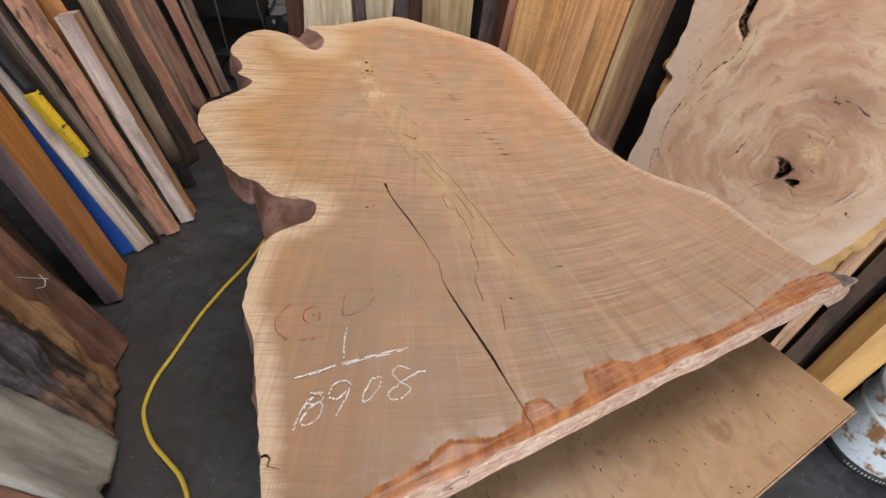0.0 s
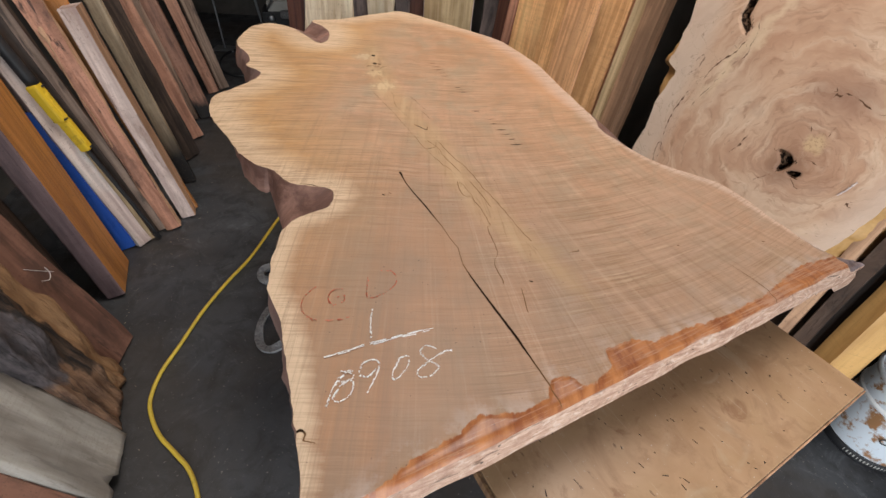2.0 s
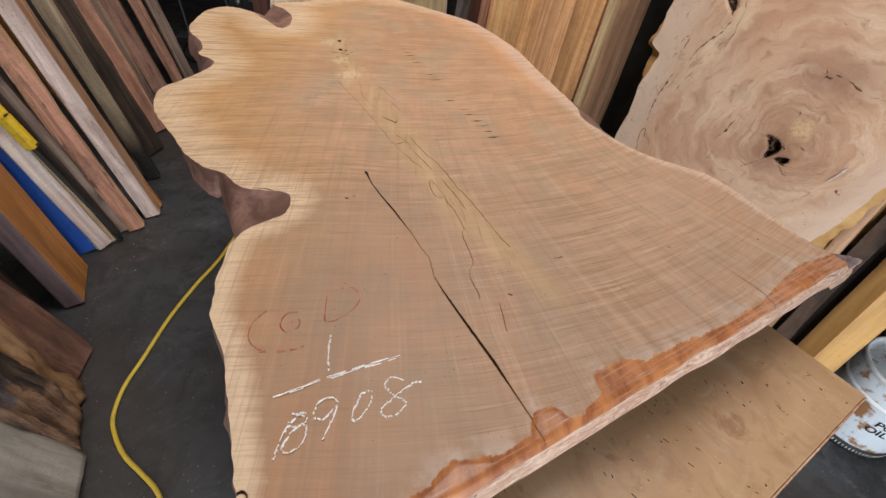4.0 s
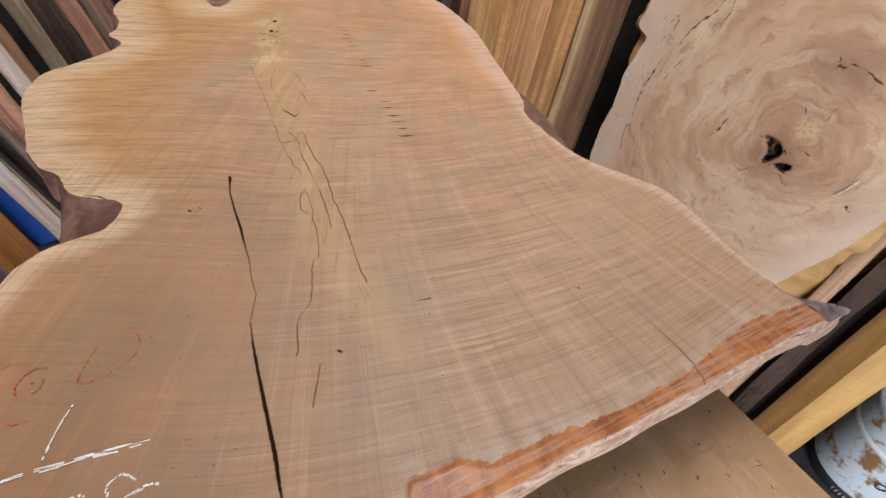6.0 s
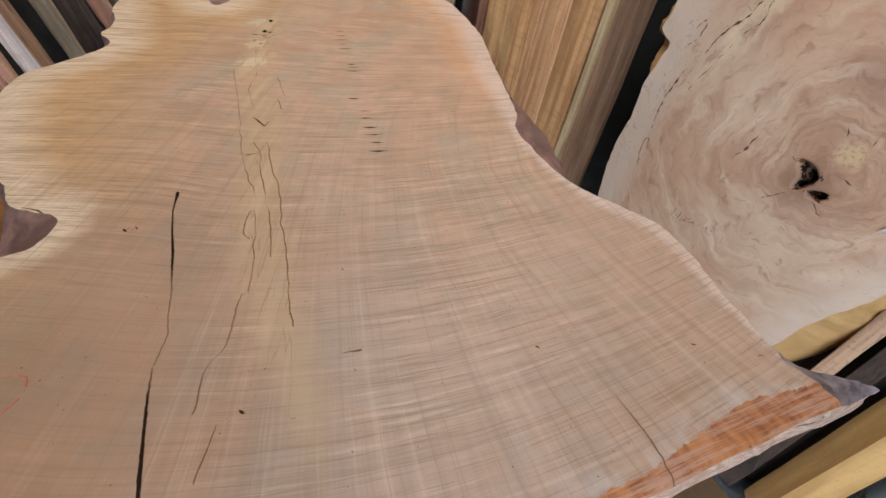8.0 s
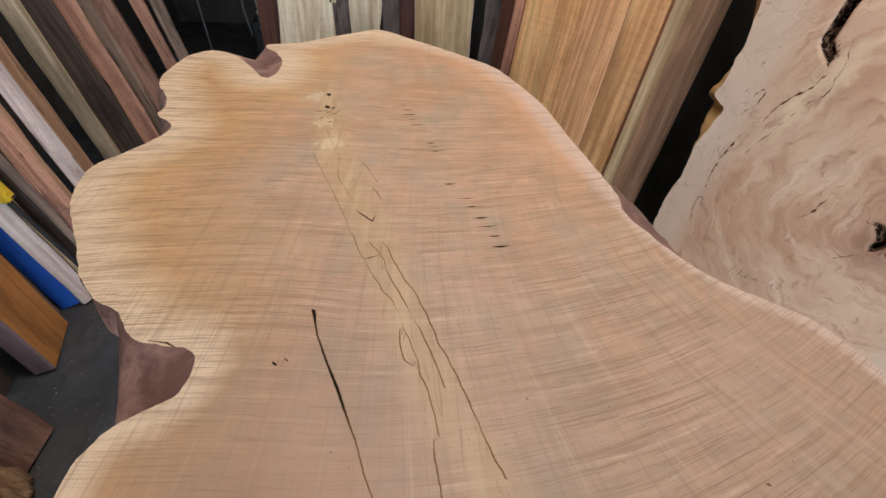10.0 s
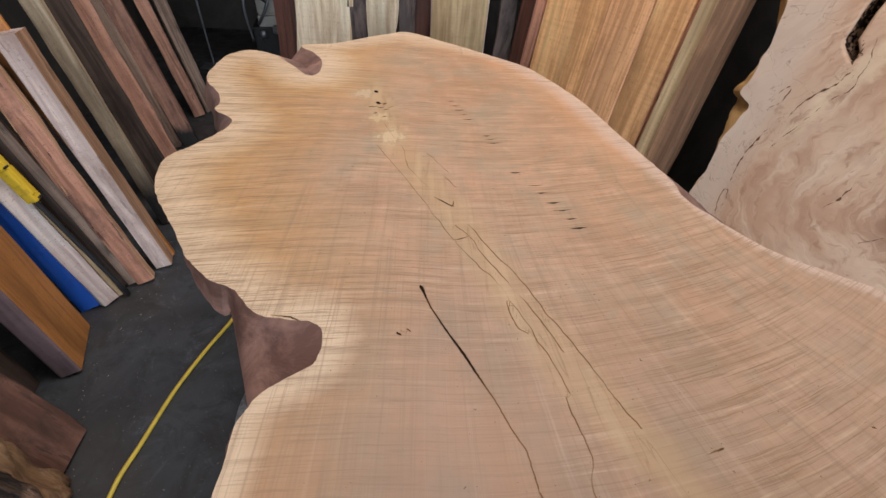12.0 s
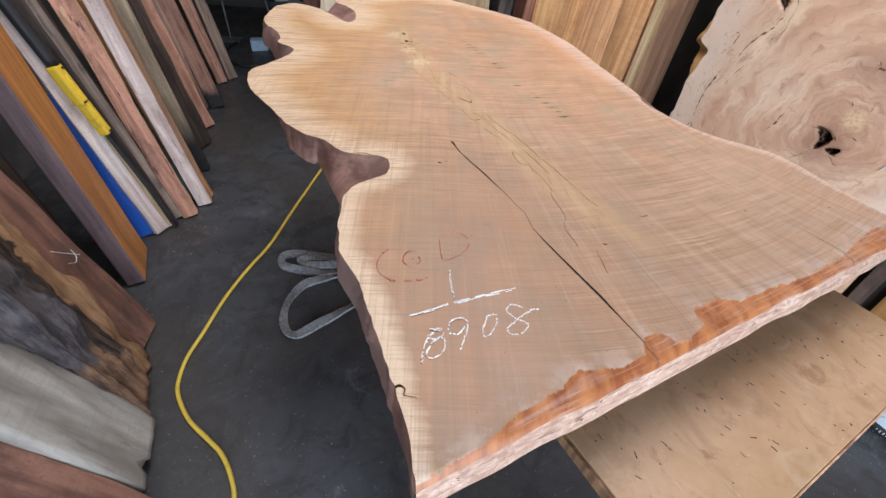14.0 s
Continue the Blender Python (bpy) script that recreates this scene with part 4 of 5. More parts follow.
z = z - 0.022 * np.clip(tip_bark / 0.04, 0, 1) - 0.014 * np.clip((fs - 1.06) / 0.10, 0, 1) * (fd < 0.1) + 0.0008 * np.sin(x * 21 + y * 7)
slab = thing("live_edge_slab", "huge figured live-edge hardwood slab with chalk number, lying on bearers", "wood slab")
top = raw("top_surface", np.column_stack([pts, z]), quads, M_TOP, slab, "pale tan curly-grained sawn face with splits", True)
set_attr(top, "grain", fan, along_u, np.abs(along(pts, [(live[::4, :2], np.ones(len(live[::4])))])[0]))
set_attr(top, "zone", inside, np.abs(across) + 0.2 * np.clip(y - 1.62, 0, 1) + 0.25 * np.clip(0.62 - y, 0, 1), x)
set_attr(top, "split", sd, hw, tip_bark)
is_end = lambda p: (p - np.array([-0.205, 0.125])) @ -fn < 0.008
flank("bark_edge", pts, z, rim, ids, out, fl, THICK, M_BARK, slab, "pinkish brown bark-covered live edge", 7, lambda p: not is_end(p), 0.007)
flank("sawn_end", pts, z, rim, ids, np.tile(fn, (len(ids), 1)), np.full(len(ids), 0.003), THICK - 0.008, M_END, slab, "rough pinkish chainsawn end", 7, is_end, 0.010, 4.0)
seg = np.roll(rim_line[:, :2], -1, 0) - rim_line[:, :2]
un = np.stack([-seg[:, 1], seg[:, 0]], 1)
un = sum(np.roll(un / np.maximum(np.hypot(*un.T), 1e-9)[:, None], k, 0) for k in range(-16, 17))
un = un / np.maximum(np.hypot(*un.T), 1e-9)[:, None]
back_in = notch(rim_line[:, :2])[:, None]
under = np.where(back_in > 0, rim_line[:, :2] - NOTCH_N * (back_in - 0.006), rim_line[:, :2] + un * (rim_line[:, 2:] - 0.006))[::3]
raw("underside", [(p[0], p[1], H - THICK + 0.004) for p in under], [list(range(len(under)))], M_BARK, slab)


def marks(name, lines, width, material, parent, label, z0, gap=-0.32):
    """Hand-drawn strokes: broken, uneven ribbons with a little body."""
    verts, faces = [], []
    for li, line in enumerate(lines):
        p = smooth_line(line, 10)
        d = np.gradient(p, axis=0)
        d /= np.maximum(np.hypot(*d.T), 1e-6)[:, None]
        for rep in range(2):
            base = len(verts)
            ox = 0.0010 * (rep - 0.5)
            for i, (q, t) in enumerate(zip(p, d)):
                nn = np.array([-t[1], t[0]])
                w = width * (0.35 + 0.5 * abs(noise.noise(Vector((i * 0.33, li * 3.1 + rep * 7, 0)))) * 1.6)
                o = ox + 0.0011 * noise.noise(Vector((i * 0.2, li, rep + 3.0)))
                for k in (-1, 1):
                    verts.append((*(q + nn * (o + k * w)), z0 + 0.0006 * rep))
                verts.append((*(q + nn * o), z0 + 0.0009 + 0.0006 * rep))
            for i in range(len(p) - 1):
                if noise.noise(Vector((i * 0.62, li * 1.7, rep * 9.0))) > gap:
                    a, b = base + 3 * i, base + 3 * i + 3
                    faces += [(a, a + 2, b + 2, b), (a + 2, a + 1, b + 1, b + 2)]
    return raw(name, verts, faces, material, parent, label)


CHALK = {
    "bar": [(-0.219, 0.351), (-0.14, 0.383), (-0.060, 0.410)], "bar_again": [(-0.20, 0.357), (-0.12, 0.387), (-0.066, 0.404)],
    "one": [(-0.159, 0.447), (-0.159, 0.419), (-0.155, 0.387)],
    "stem": [(-0.202, 0.274), (-0.197, 0.303), (-0.184, 0.327), (-0.174, 0.329)],
    "first": [(-0.198, 0.322), (-0.188, 0.312), (-0.172, 0.313), (-0.173, 0.293), (-0.184, 0.283), (-0.195, 0.285), (-0.188, 0.305), (-0.172, 0.322), (-0.191, 0.329)],
    "nine": [(-0.136, 0.343), (-0.147, 0.349), (-0.162, 0.342), (-0.164, 0.324), (-0.151, 0.321), (-0.138, 0.338), (-0.144, 0.313), (-0.150, 0.295)],
    "zero": [(-0.109, 0.353), (-0.097, 0.356), (-0.096, 0.342), (-0.106, 0.324), (-0.116, 0.317), (-0.117, 0.328), (-0.109, 0.353)],
    "eight": [(-0.055, 0.371), (-0.071, 0.376), (-0.079, 0.363), (-0.066, 0.349), (-0.052, 0.340), (-0.062, 0.325), (-0.078, 0.322), (-0.082, 0.332), (-0.067, 0.347), (-0.043, 0.366), (-0.030, 0.368)]}
CRAYON = [[(-0.257, 0.493), (-0.272, 0.471), (-0.274, 0.445), (-0.261, 0.427), (-0.243, 0.419)], [(-0.252, 0.419), (-0.217, 0.420), (-0.194, 0.427)],
          [(-0.212, 0.488), (-0.229, 0.484), (-0.234, 0.466), (-0.223, 0.451), (-0.208, 0.461), (-0.210, 0.474), (-0.223, 0.467)],
          [(-0.174, 0.518), (-0.173, 0.482), (-0.169, 0.469)], [(-0.167, 0.529), (-0.137, 0.535), (-0.124, 0.513), (-0.133, 0.491), (-0.155, 0.472), (-0.169, 0.469)]]
marks("chalk_number", list(CHALK.values()), 0.0015, M_CHALK, slab, "hand-chalked white number 1 over 8908", H + 0.0006, -0.06)
marks("crayon_mark", CRAYON, 0.0013, M_CRAYON, slab, "faint red crayon mark 60", H + 0.0006, 0.02)

# ---- bench under the slab ----
PE1, PE2 = Vector((0.878, 0.478, 0)), Vector((-0.478, 0.878, 0))
corner = Vector((0.768, 0.408, 0.93))
bench_m = Matrix.Translation(corner) @ pose(0, 0, 0, 0, 0, 28.6)
bench = thing("work_bench", "low bench with a worn brown panel top under the slab", "bench", "", Matrix.Translation((corner.x, corner.y, 0)) @ pose(0, 0, 0, 0, 0, 28.6))
part("bench_top", box(0.73, 1.15, 0.018, 0.002, (-0.365, 0.575, 0.921)), M_PLY, bench, "worn scratched brown panel with scuffs")
part("top_edge_strip", box(0.006, 1.15, 0.022, 0.001, (-0.734, 0.575, 0.917)), M_PLYEDGE, bench)
part("front_edge_strip", box(0.73, 0.003, 0.012, 0.001, (-0.365, -0.0025, 0.922)), M_TANSIDE, bench, "pale exposed edge of the panel")
rng = random.Random(5)
cv, cf = [], []
for k in range(90):
    px, py = rng.uniform(-0.70, -0.03), rng.uniform(0.01, 0.34)
    a, L, W = rng.uniform(0.9, 2.6), rng.choice((0.0012, 0.0016, 0.002, 0.0026, 0.005)), rng.uniform(0.0006, 0.0011)
    dx, dy = math.cos(a), math.sin(a)
    b = len(cv)
    for u, v, h in ((-1, -1, 0), (1, -0.6, 0), (1, 0.6, 0), (-1, 1, 0), (-0.6, 0, 1), (0.7, 0, 1)):
        cv.append((px + dx * u * L - dy * v * W, py + dy * u * L + dx * v * W, 0.9302 + h * W * 1.2))
    cf += [(b, b + 1, b + 5, b + 4), (b + 1, b + 2, b + 5), (b + 2, b + 3, b + 4, b + 5), (b + 3, b, b + 4)]
crumbs = tagged(raw("bark_crumbs", cv, cf, M_DARKBARK), "dark bark crumbs scattered on the bench top", "crumbs", "", "stuff")
crumbs.matrix_world = bench.matrix_world.copy()
for lx, ly in ((-0.60, 0.62), (-0.12, 0.55), (-0.60, 1.08), (-0.12, 1.08)):
    part("leg", box(0.07, 0.07, 0.911, 0.004, (lx, ly, 0.4555)), M_PLYEDGE, bench)
part("apron", box(0.66, 0.03, 0.09, 0.003, (-0.36, 0.62, 0.865)), M_PLYEDGE, bench)
for i, d in enumerate((0.42, 0.95)):
    be = thing("bearer", "short squared timber bearer between slab and bench", "timber", "slab bearers", bench.matrix_world @ pose(-0.38, d, 0.931))
    part("timber", box(0.5, 0.07, H - THICK - 0.931, 0.004, (0, 0, (H - THICK - 0.931) / 2)), M_TANSIDE, be)
horse = thing("saw_horse", "rough wooden trestle under the far end of the slab", "trestle", "", pose(-0.42, 1.52, 0, 0, 0, 10))
part("top_beam", box(0.62, 0.09, 0.12, 0.006, (0.2, 0, 0.954)), M_RED, horse)
for lx, ly, ax in ((-0.06, -0.10, 7), (-0.06, 0.10, -7), (0.44, -0.10, 7), (0.44, 0.10, -7)):
    leg = part("leg", box(0.05, 0.09, 0.91, 0.004), M_RED, horse)
    leg.matrix_basis = pose(lx, ly * 1.2, 0.455, -ax, 0, 0)

# ---- boards ----
BOARD_N = 0


def board(name, label, foot_l, foot_r, lean, length, thick, material, group="", rough=0.003, edge=None, edge_label="", spin=0.0, slack=0.0, dense=False, bite=None):
    """A leaning board. foot_l, foot_r: the floor corners of its near face; lean: metres in x and y for each metre of height."""
    global BOARD_N
    BOARD_N += 1
    a, b = Vector((*foot_l, 0)), Vector((*foot_r, 0))
    zax = Vector((lean[0], lean[1], 1)).normalized()
    xax = (b - a)
    w = xax.length
    yax = zax.cross(xax).normalized()
    xax = yax.cross(zax).normalized()
    m = Matrix((xax, yax, zax)).transposed().to_4x4()
    m.translation = a
    m = m @ pose(0, 0, 0, 0, 0, spin)
    drop = max(0.0, max(-(m @ Vector((px, py, 0))).z for px in (0, w) for py in (0, thick)))
    m.translation.z += drop + 0.001
    ob = thing(name, label, "board", group, m)
    bm = bmesh.new()
    nz, seed = max(6, int(length / 0.09)), BOARD_N * 3.7
    prof = [(0, 0.1), (0.02, 0), (0.25, 0), (0.5, 0), (0.75, 0), (0.98, 0), (1, 0.1), (1, 0.5), (1, 0.9), (0.98, 1), (0.5, 1), (0.02, 1), (0, 0.9), (0, 0.5)]
    if dense:
        prof = [(k / 20, 0.0) for k in range(21)] + [(1, 0.5), (1, 1), (0.5, 1), (0, 1), (0, 0.5)]
        nz *= 5
    rings = []
    for j in range(nz + 1):
        zz = length * j / nz
        row = []
        for px, py in prof:
            q = Vector((px * w, py * thick, zz))
            k = noise.fractal(Vector((px * 3 + seed, py * 3, zz * 4)), 0.9, 2.0, 4) * rough
            side = 1 if px > 0.5 else -1
            q.x += side * k * (1.6 if abs(px - 0.5) > 0.4 else 0.2) + slack * noise.noise(Vector((seed, zz * 1.3, side)))
            q.y += (1 if py > 0.5 else -1) * (2.2 if dense else 0.6) * k
            if bite:                               # a torn piece missing from the foot
                q.z += (bite[1] + 0.5 * bite[1] * noise.noise(Vector((px * 25, 0, seed)))) * max(0.0, 1 - abs(px - bite[0]) / 0.09) * max(0.0, 1 - zz / 0.3)
            row.append(bm.verts.new(q))
        rings.append(row)
    n = len(prof)
    for r0, r1 in zip(rings, rings[1:]):
        for k in range(n):
            bm.faces.new((r0[k], r1[k], r1[(k + 1) % n], r0[(k + 1) % n]))
    bm.faces.new(rings[0])
    bm.faces.new(rings[-1][::-1])
    bmesh.ops.recalc_face_normals(bm, faces=bm.faces[:])
    body = part("board_body", bm, material, ob)
    if dense:
        body.data.shade_smooth()
    if edge is not None:
        body.data.materials.append(edge)
        for f in body.data.polygons:
            c = f.center
            if abs(f.normal.x) > 0.6:
                f.material_index = 1
    return ob


LEFT = "boards leaning on the left wall"
board("lumber_board", "narrow grey-brown board leaning at the dark passage", (-1.93, 3.86), (-1.87, 3.92), (-0.17, 0.02), 2.6, 0.05, M_GREY, LEFT)
board("lumber_board", "pinkish brown board leaning at the dark passage", (-1.99, 3.76), (-1.915, 3.80), (-0.18, 0.0), 2.6, 0.07, M_ROSE, LEFT)
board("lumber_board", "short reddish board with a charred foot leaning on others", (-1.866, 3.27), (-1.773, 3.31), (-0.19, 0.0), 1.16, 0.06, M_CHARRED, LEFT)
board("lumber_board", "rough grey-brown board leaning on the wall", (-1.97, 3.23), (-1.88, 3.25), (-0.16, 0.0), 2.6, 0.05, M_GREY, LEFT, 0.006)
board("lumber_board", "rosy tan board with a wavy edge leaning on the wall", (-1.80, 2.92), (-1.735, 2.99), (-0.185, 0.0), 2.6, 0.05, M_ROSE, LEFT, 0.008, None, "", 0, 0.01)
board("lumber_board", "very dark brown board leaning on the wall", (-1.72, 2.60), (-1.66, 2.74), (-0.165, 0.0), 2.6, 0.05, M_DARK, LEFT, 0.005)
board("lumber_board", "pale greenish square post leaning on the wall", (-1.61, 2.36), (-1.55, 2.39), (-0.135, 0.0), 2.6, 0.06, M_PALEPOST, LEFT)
board("lumber_post", "short square post, white-pink face and tan sides", (-1.474, 2.001), (-1.405, 2.026), (-0.142, 0.0), 1.09, 0.11, M_WHITEPINK, LEFT, 0.002, M_TANSIDE)
red_board = board("lumber_board", "thick reddish brown board with a knotty wany edge", (-1.510, 1.884), (-1.442, 1.922), (-0.150, 0.0), 2.8, 0.06, M_RED, LEFT, 0.007, M_TANSIDE, "", 0, 0.008)
bm = bmesh.new()
bmesh.ops.create_icosphere(bm, subdivisions=3, radius=1.0)
for v in bm.verts:
    v.co *= 1 + 0.35 * noise.fractal(v.co * 1.6, 0.9, 2.0, 4)
    v.co = Vector((v.co.x * 0.012, v.co.y * 0.007, v.co.z * 0.030)) + Vector((0.024, 0.0, 1.02))
part("knot", bm, M_TANSIDE, red_board, "curled bark knot")
bm = tube([(0.008, 0.0, 0.52), (0.014, -0.002, 0.66), (0.008, -0.002, 0.80), (0.018, -0.002, 0.93), (0.024, 0.0, 1.05)], 0.005, 6, False, 0.6)
part("bark_ridge", bm, M_TANSIDE, red_board, "pale ridge of torn bark")
board("lumber_board", "orange-tan board leaning behind a thicker one", (-1.50, 2.06), (-1.42, 2.10), (-0.20, 0.0), 2.8, 0.03, M_ORANGE, LEFT)
board("lumber_board", "thin weathered grey board leaning on the wall", (-1.555, 1.885), (-1.515, 1.905), (-0.20, 0.0), 2.8, 0.03, M_GREY, LEFT)
board("lumber_board", "thin dark stick leaning between boards", (-1.585, 1.86), (-1.545, 1.88), (-0.20, 0.0), 2.8, 0.03, M_DARK, LEFT)
board("lumber_strip", "thin tan offcut strip leaning between boards", (-1.562, 1.812), (-1.545, 1.824), (-0.19, 0.0), 0.62, 0.014, M_PALE, LEFT, 0.001)
board("lumber_board", "pale pink sawn board leaning on the wall", (-1.582, 1.740), (-1.546, 1.803), (-0.20, 0.0), 1.10, 0.05, M_WHITEPINK, LEFT)
board("lumber_board", "purplish brown board leaning behind the orange one", (-1.66, 1.60), (-1.66, 1.70), (-0.15, 0.0), 2.8, 0.03, M_PURPLE, LEFT)
board("lumber_board", "wide smooth orange plank with a grey-purple edge", (-1.48, 1.40), (-1.59, 1.64), (-0.09, 0.0), 2.8, 0.075, M_ORANGE, LEFT, 0.001, M_PURPLE)
# the shade of this gap is put into the board's dark colour
board("lumber_board", "dark brown board filling the shaded gap between its neighbours", (-1.58, 1.22), (-1.62, 1.36), (-0.10, 0.0), 2.8, 0.03, M_DARK, LEFT)
ws = board("wide_slab", "wide reddish brown slab with a white chalk tick", (-1.30, 0.92), (-1.325, 1.165), (-0.26, 0.0), 2.6, 0.05, M_WIDE, LEFT, 0.006)
part("chalk_tick", tube([(0.145, -0.001, 0.508), (0.18, -0.001, 0.468), (0.217, -0.001, 0.428)], 0.0022, 6, False, 0.4), M_CHALK, ws, "white chalk tick")
part("chalk_tick", tube([(0.205, -0.001, 0.462), (0.203, -0.001, 0.436), (0.182, -0.001, 0.422), (0.158, -0.001, 0.438)], 0.0020, 6, False, 0.4), M_CHALK, ws)
board("split_slab", "split tan slab with rotten dark bark, leaning", (-1.15, 0.735), (-1.275, 0.99), (-0.19, 0.0), 2.4, 0.07, M_SPLIT, LEFT, 0.016, None, "", 0, 0.012, True)
board("wide_plank", "wide whitewashed plank with a torn lower corner", (-1.026, 0.475), (-1.140, 0.723), (-0.43, 0.0), 2.2, 0.06, M_WHITE, LEFT, 0.003, None, "", 0, 0, True, (0.30, 0.05))
board("split_slab", "rough brown slab leaning low beside the white plank", (-0.93, 0.22), (-1.00, 0.46), (-0.60, 0.0), 2.0, 0.06, M_WIDE, LEFT, 0.012)

# planks on the rack wall: start and end along the wall, lean out of the wall
O_PL = Vector((0.3996, 2.2723, 0.0))
RACK = "planks standing on the rack wall"


def rack_plank(label, u0, u1, fwd, length, thick, material, **kw):
    a, b = O_PL + WALL_U * u0 + WALL_N * fwd, O_PL + WALL_U * u1 + WALL_N * fwd
    return board("rack_plank", label, a[:2], b[:2], (0.110, 0.0717), length, thick, material, RACK, **kw)


rack_plank("dark reddish brown board standing on the wall", -0.40, -0.31, 0.0, 3.3, 0.05, M_MAROON)
rack_plank("brown board standing on the wall", -0.305, -0.255, 0.01, 3.3, 0.05, M_RED)
rack_plank("golden plank with a dark knot stain", -0.25, 0.08, 0.0, 3.3, 0.045, M_GOLDPLANK, rough=0.001)
rack_plank("smooth tan plank standing on the wall", 0.083, 0.268, 0.002, 3.3, 0.045, M_FIR, rough=0.001)
rack_plank("curly tan plank standing on the wall", 0.271, 0.418, 0.0, 3.3, 0.045, M_GOLDPLANK, rough=0.001)
rack_plank("narrow reddish strip between planks", 0.420, 0.437, -0.01, 3.3, 0.03, M_RED, rough=0.001)
rack_plank("pale yellowish post standing on the wall", 0.440, 0.497, 0.015, 3.3, 0.06, M_PALE, rough=0.001)
rack_plank("brown square post standing on the wall", 0.502, 0.58, 0.03, 3.3, 0.08, M_BROWNPOST, rough=0.002)

BACK = "slabs standing at the back wall"


def back_slab(name, label, x0, x1, y0, length, thick, material, **kw):
    return board(name, label, (x0, y0), (x1, y0), (kw.pop("lx", 0.02), 0.10), length, thick, material, BACK, **kw)


back_slab("back_board", "dark maroon board standing at the back", -0.99, -0.86, 2.93, 2.6, 0.05, M_MAROON)
back_slab("back_slab", "spalted cream live-edge slab with grey bark", -0.88, -0.58, 2.90, 2.6, 0.06, M_CREAM, edge=M_GREYBARK, rough=0.012, slack=0.02)
back_slab("back_slab", "grey bark slab standing at the back", -0.58, -0.49, 2.93, 2.6, 0.06, M_GREYBARK, rough=0.012)
back_slab("back_slab", "narrow cream live-edge slab with dark bark", -0.48, -0.33, 2.90, 2.6, 0.06, M_CREAM, edge=M_GREYBARK, rough=0.012, slack=0.02)
back_slab("back_slab", "dark bark slab with a white rim", -0.32, -0.23, 2.92, 2.6, 0.05, M_GREYBARK, rough=0.012)
back_slab("back_board", "dark maroon board between slabs", -0.24, -0.12, 2.98, 2.6, 0.05, M_MAROON)
back_slab("back_slab", "wide plain tan slab standing at the back", -0.14, 0.17, 2.88, 2.6, 0.06, M_TANSLAB, edge=M_WHITEPINK, rough=0.004)
back_slab("back_slab", "grey bark slab leaning beside the tan slab", 0.19, 0.27, 2.84, 2.6, 0.05, M_GREYBARK, rough=0.01, lx=0.06)

# boards by the pail
R_FOOT = Vector((1.366, 0.749, 0.0))


def right_board(label, u0, u1, fwd, length, thick, material, **kw):
    a, b = R_FOOT + WALL_U * u0 + WALL_N * fwd, R_FOOT + WALL_U * u1 + WALL_N * fwd
    return board(kw.pop("name", "timber"), label, a[:2], b[:2], (0.10, 0.085), length, thick, material, "timbers beside the pail", **kw)


board("timber", "thick smooth yellow square timber standing by the pail", (1.313, 0.858), (1.288, 0.775), (0.10, 0.085), 2.4, 0.095, M_YELLOW, "timbers beside the pail", 0.001)
right_board("dark bark-covered stick standing by the wall", -0.192, -0.150, 0.02, 2.4, 0.045, M_DARKBARK, rough=0.004, name="bark_stick")
right_board("pale pinkish thin board standing behind the slab tip", -0.248, -0.212, 0.01, 1.1, 0.03, M_TANSIDE, rough=0.002)
# added sheet: its dark colour stands in for the gap's black shade
right_board("dark sheet added to fill the shaded gap behind the slab tip", -0.34, -0.10, -0.06, 1.2, 0.03, M_DARK)

# ---- the burl slab on the right ----
BU, BV, BN = Vector((0.54464, -0.83867, 0)), Vector((0.10947, 0.07109, 0.99144)), Vector((-0.8315, -0.5400, 0.1305))
bm4 = Matrix((BU, BV, BN)).transposed().to_4x4()
bm4.translation = Vector((1.14498, 1.24882, 0.92159))
BURL = [(-0.200, -0.915, 0.02), (-0.350, -0.780, 0.03), (-0.490, -0.520, 0.02), (-0.530, -0.280, 0.02), (-0.540, -0.200, 0.01), (-0.538, -0.120, 0.01), (-0.528, -0.060, 0.01),
        (-0.538, 0.030, 0.025), (-0.520, 0.110, 0.06), (-0.512, 0.160, 0.07), (-0.556, 0.185, 0.05), (-0.548, 0.250, 0.02), (-0.550, 0.350, 0.02), (-0.568, 0.470, 0.05),
        (-0.590, 0.700, 0.02), (-0.500, 1.000, 0.02), (-0.150, 1.150, 0.02), (0.250, 1.080, 0.02), (0.400, 0.780, 0.03), (0.360, 0.420, 0.05), (0.300, 0.120, 0.06),
        (0.288, 0.050, 0.06), (0.270, -0.070, 0.07), (0.240, -0.190, 0.08), (0.205, -0.300, 0.08), (0.150, -0.600, 0.04), (0.060, -0.900, 0.02)]
bo = smooth_line(BURL, 8, True)
bo[:, :2] += 0.006 * np.array([[noise.fractal(Vector((p[0] * 16, p[1] * 16, k)), 0.8, 2.0, 4) for k in (0.0, 5.0)] for p in bo])
bpts, bq, brim, bids, bs, binner, bcum = slab_mesh(bo[:, :2], 0.0055)
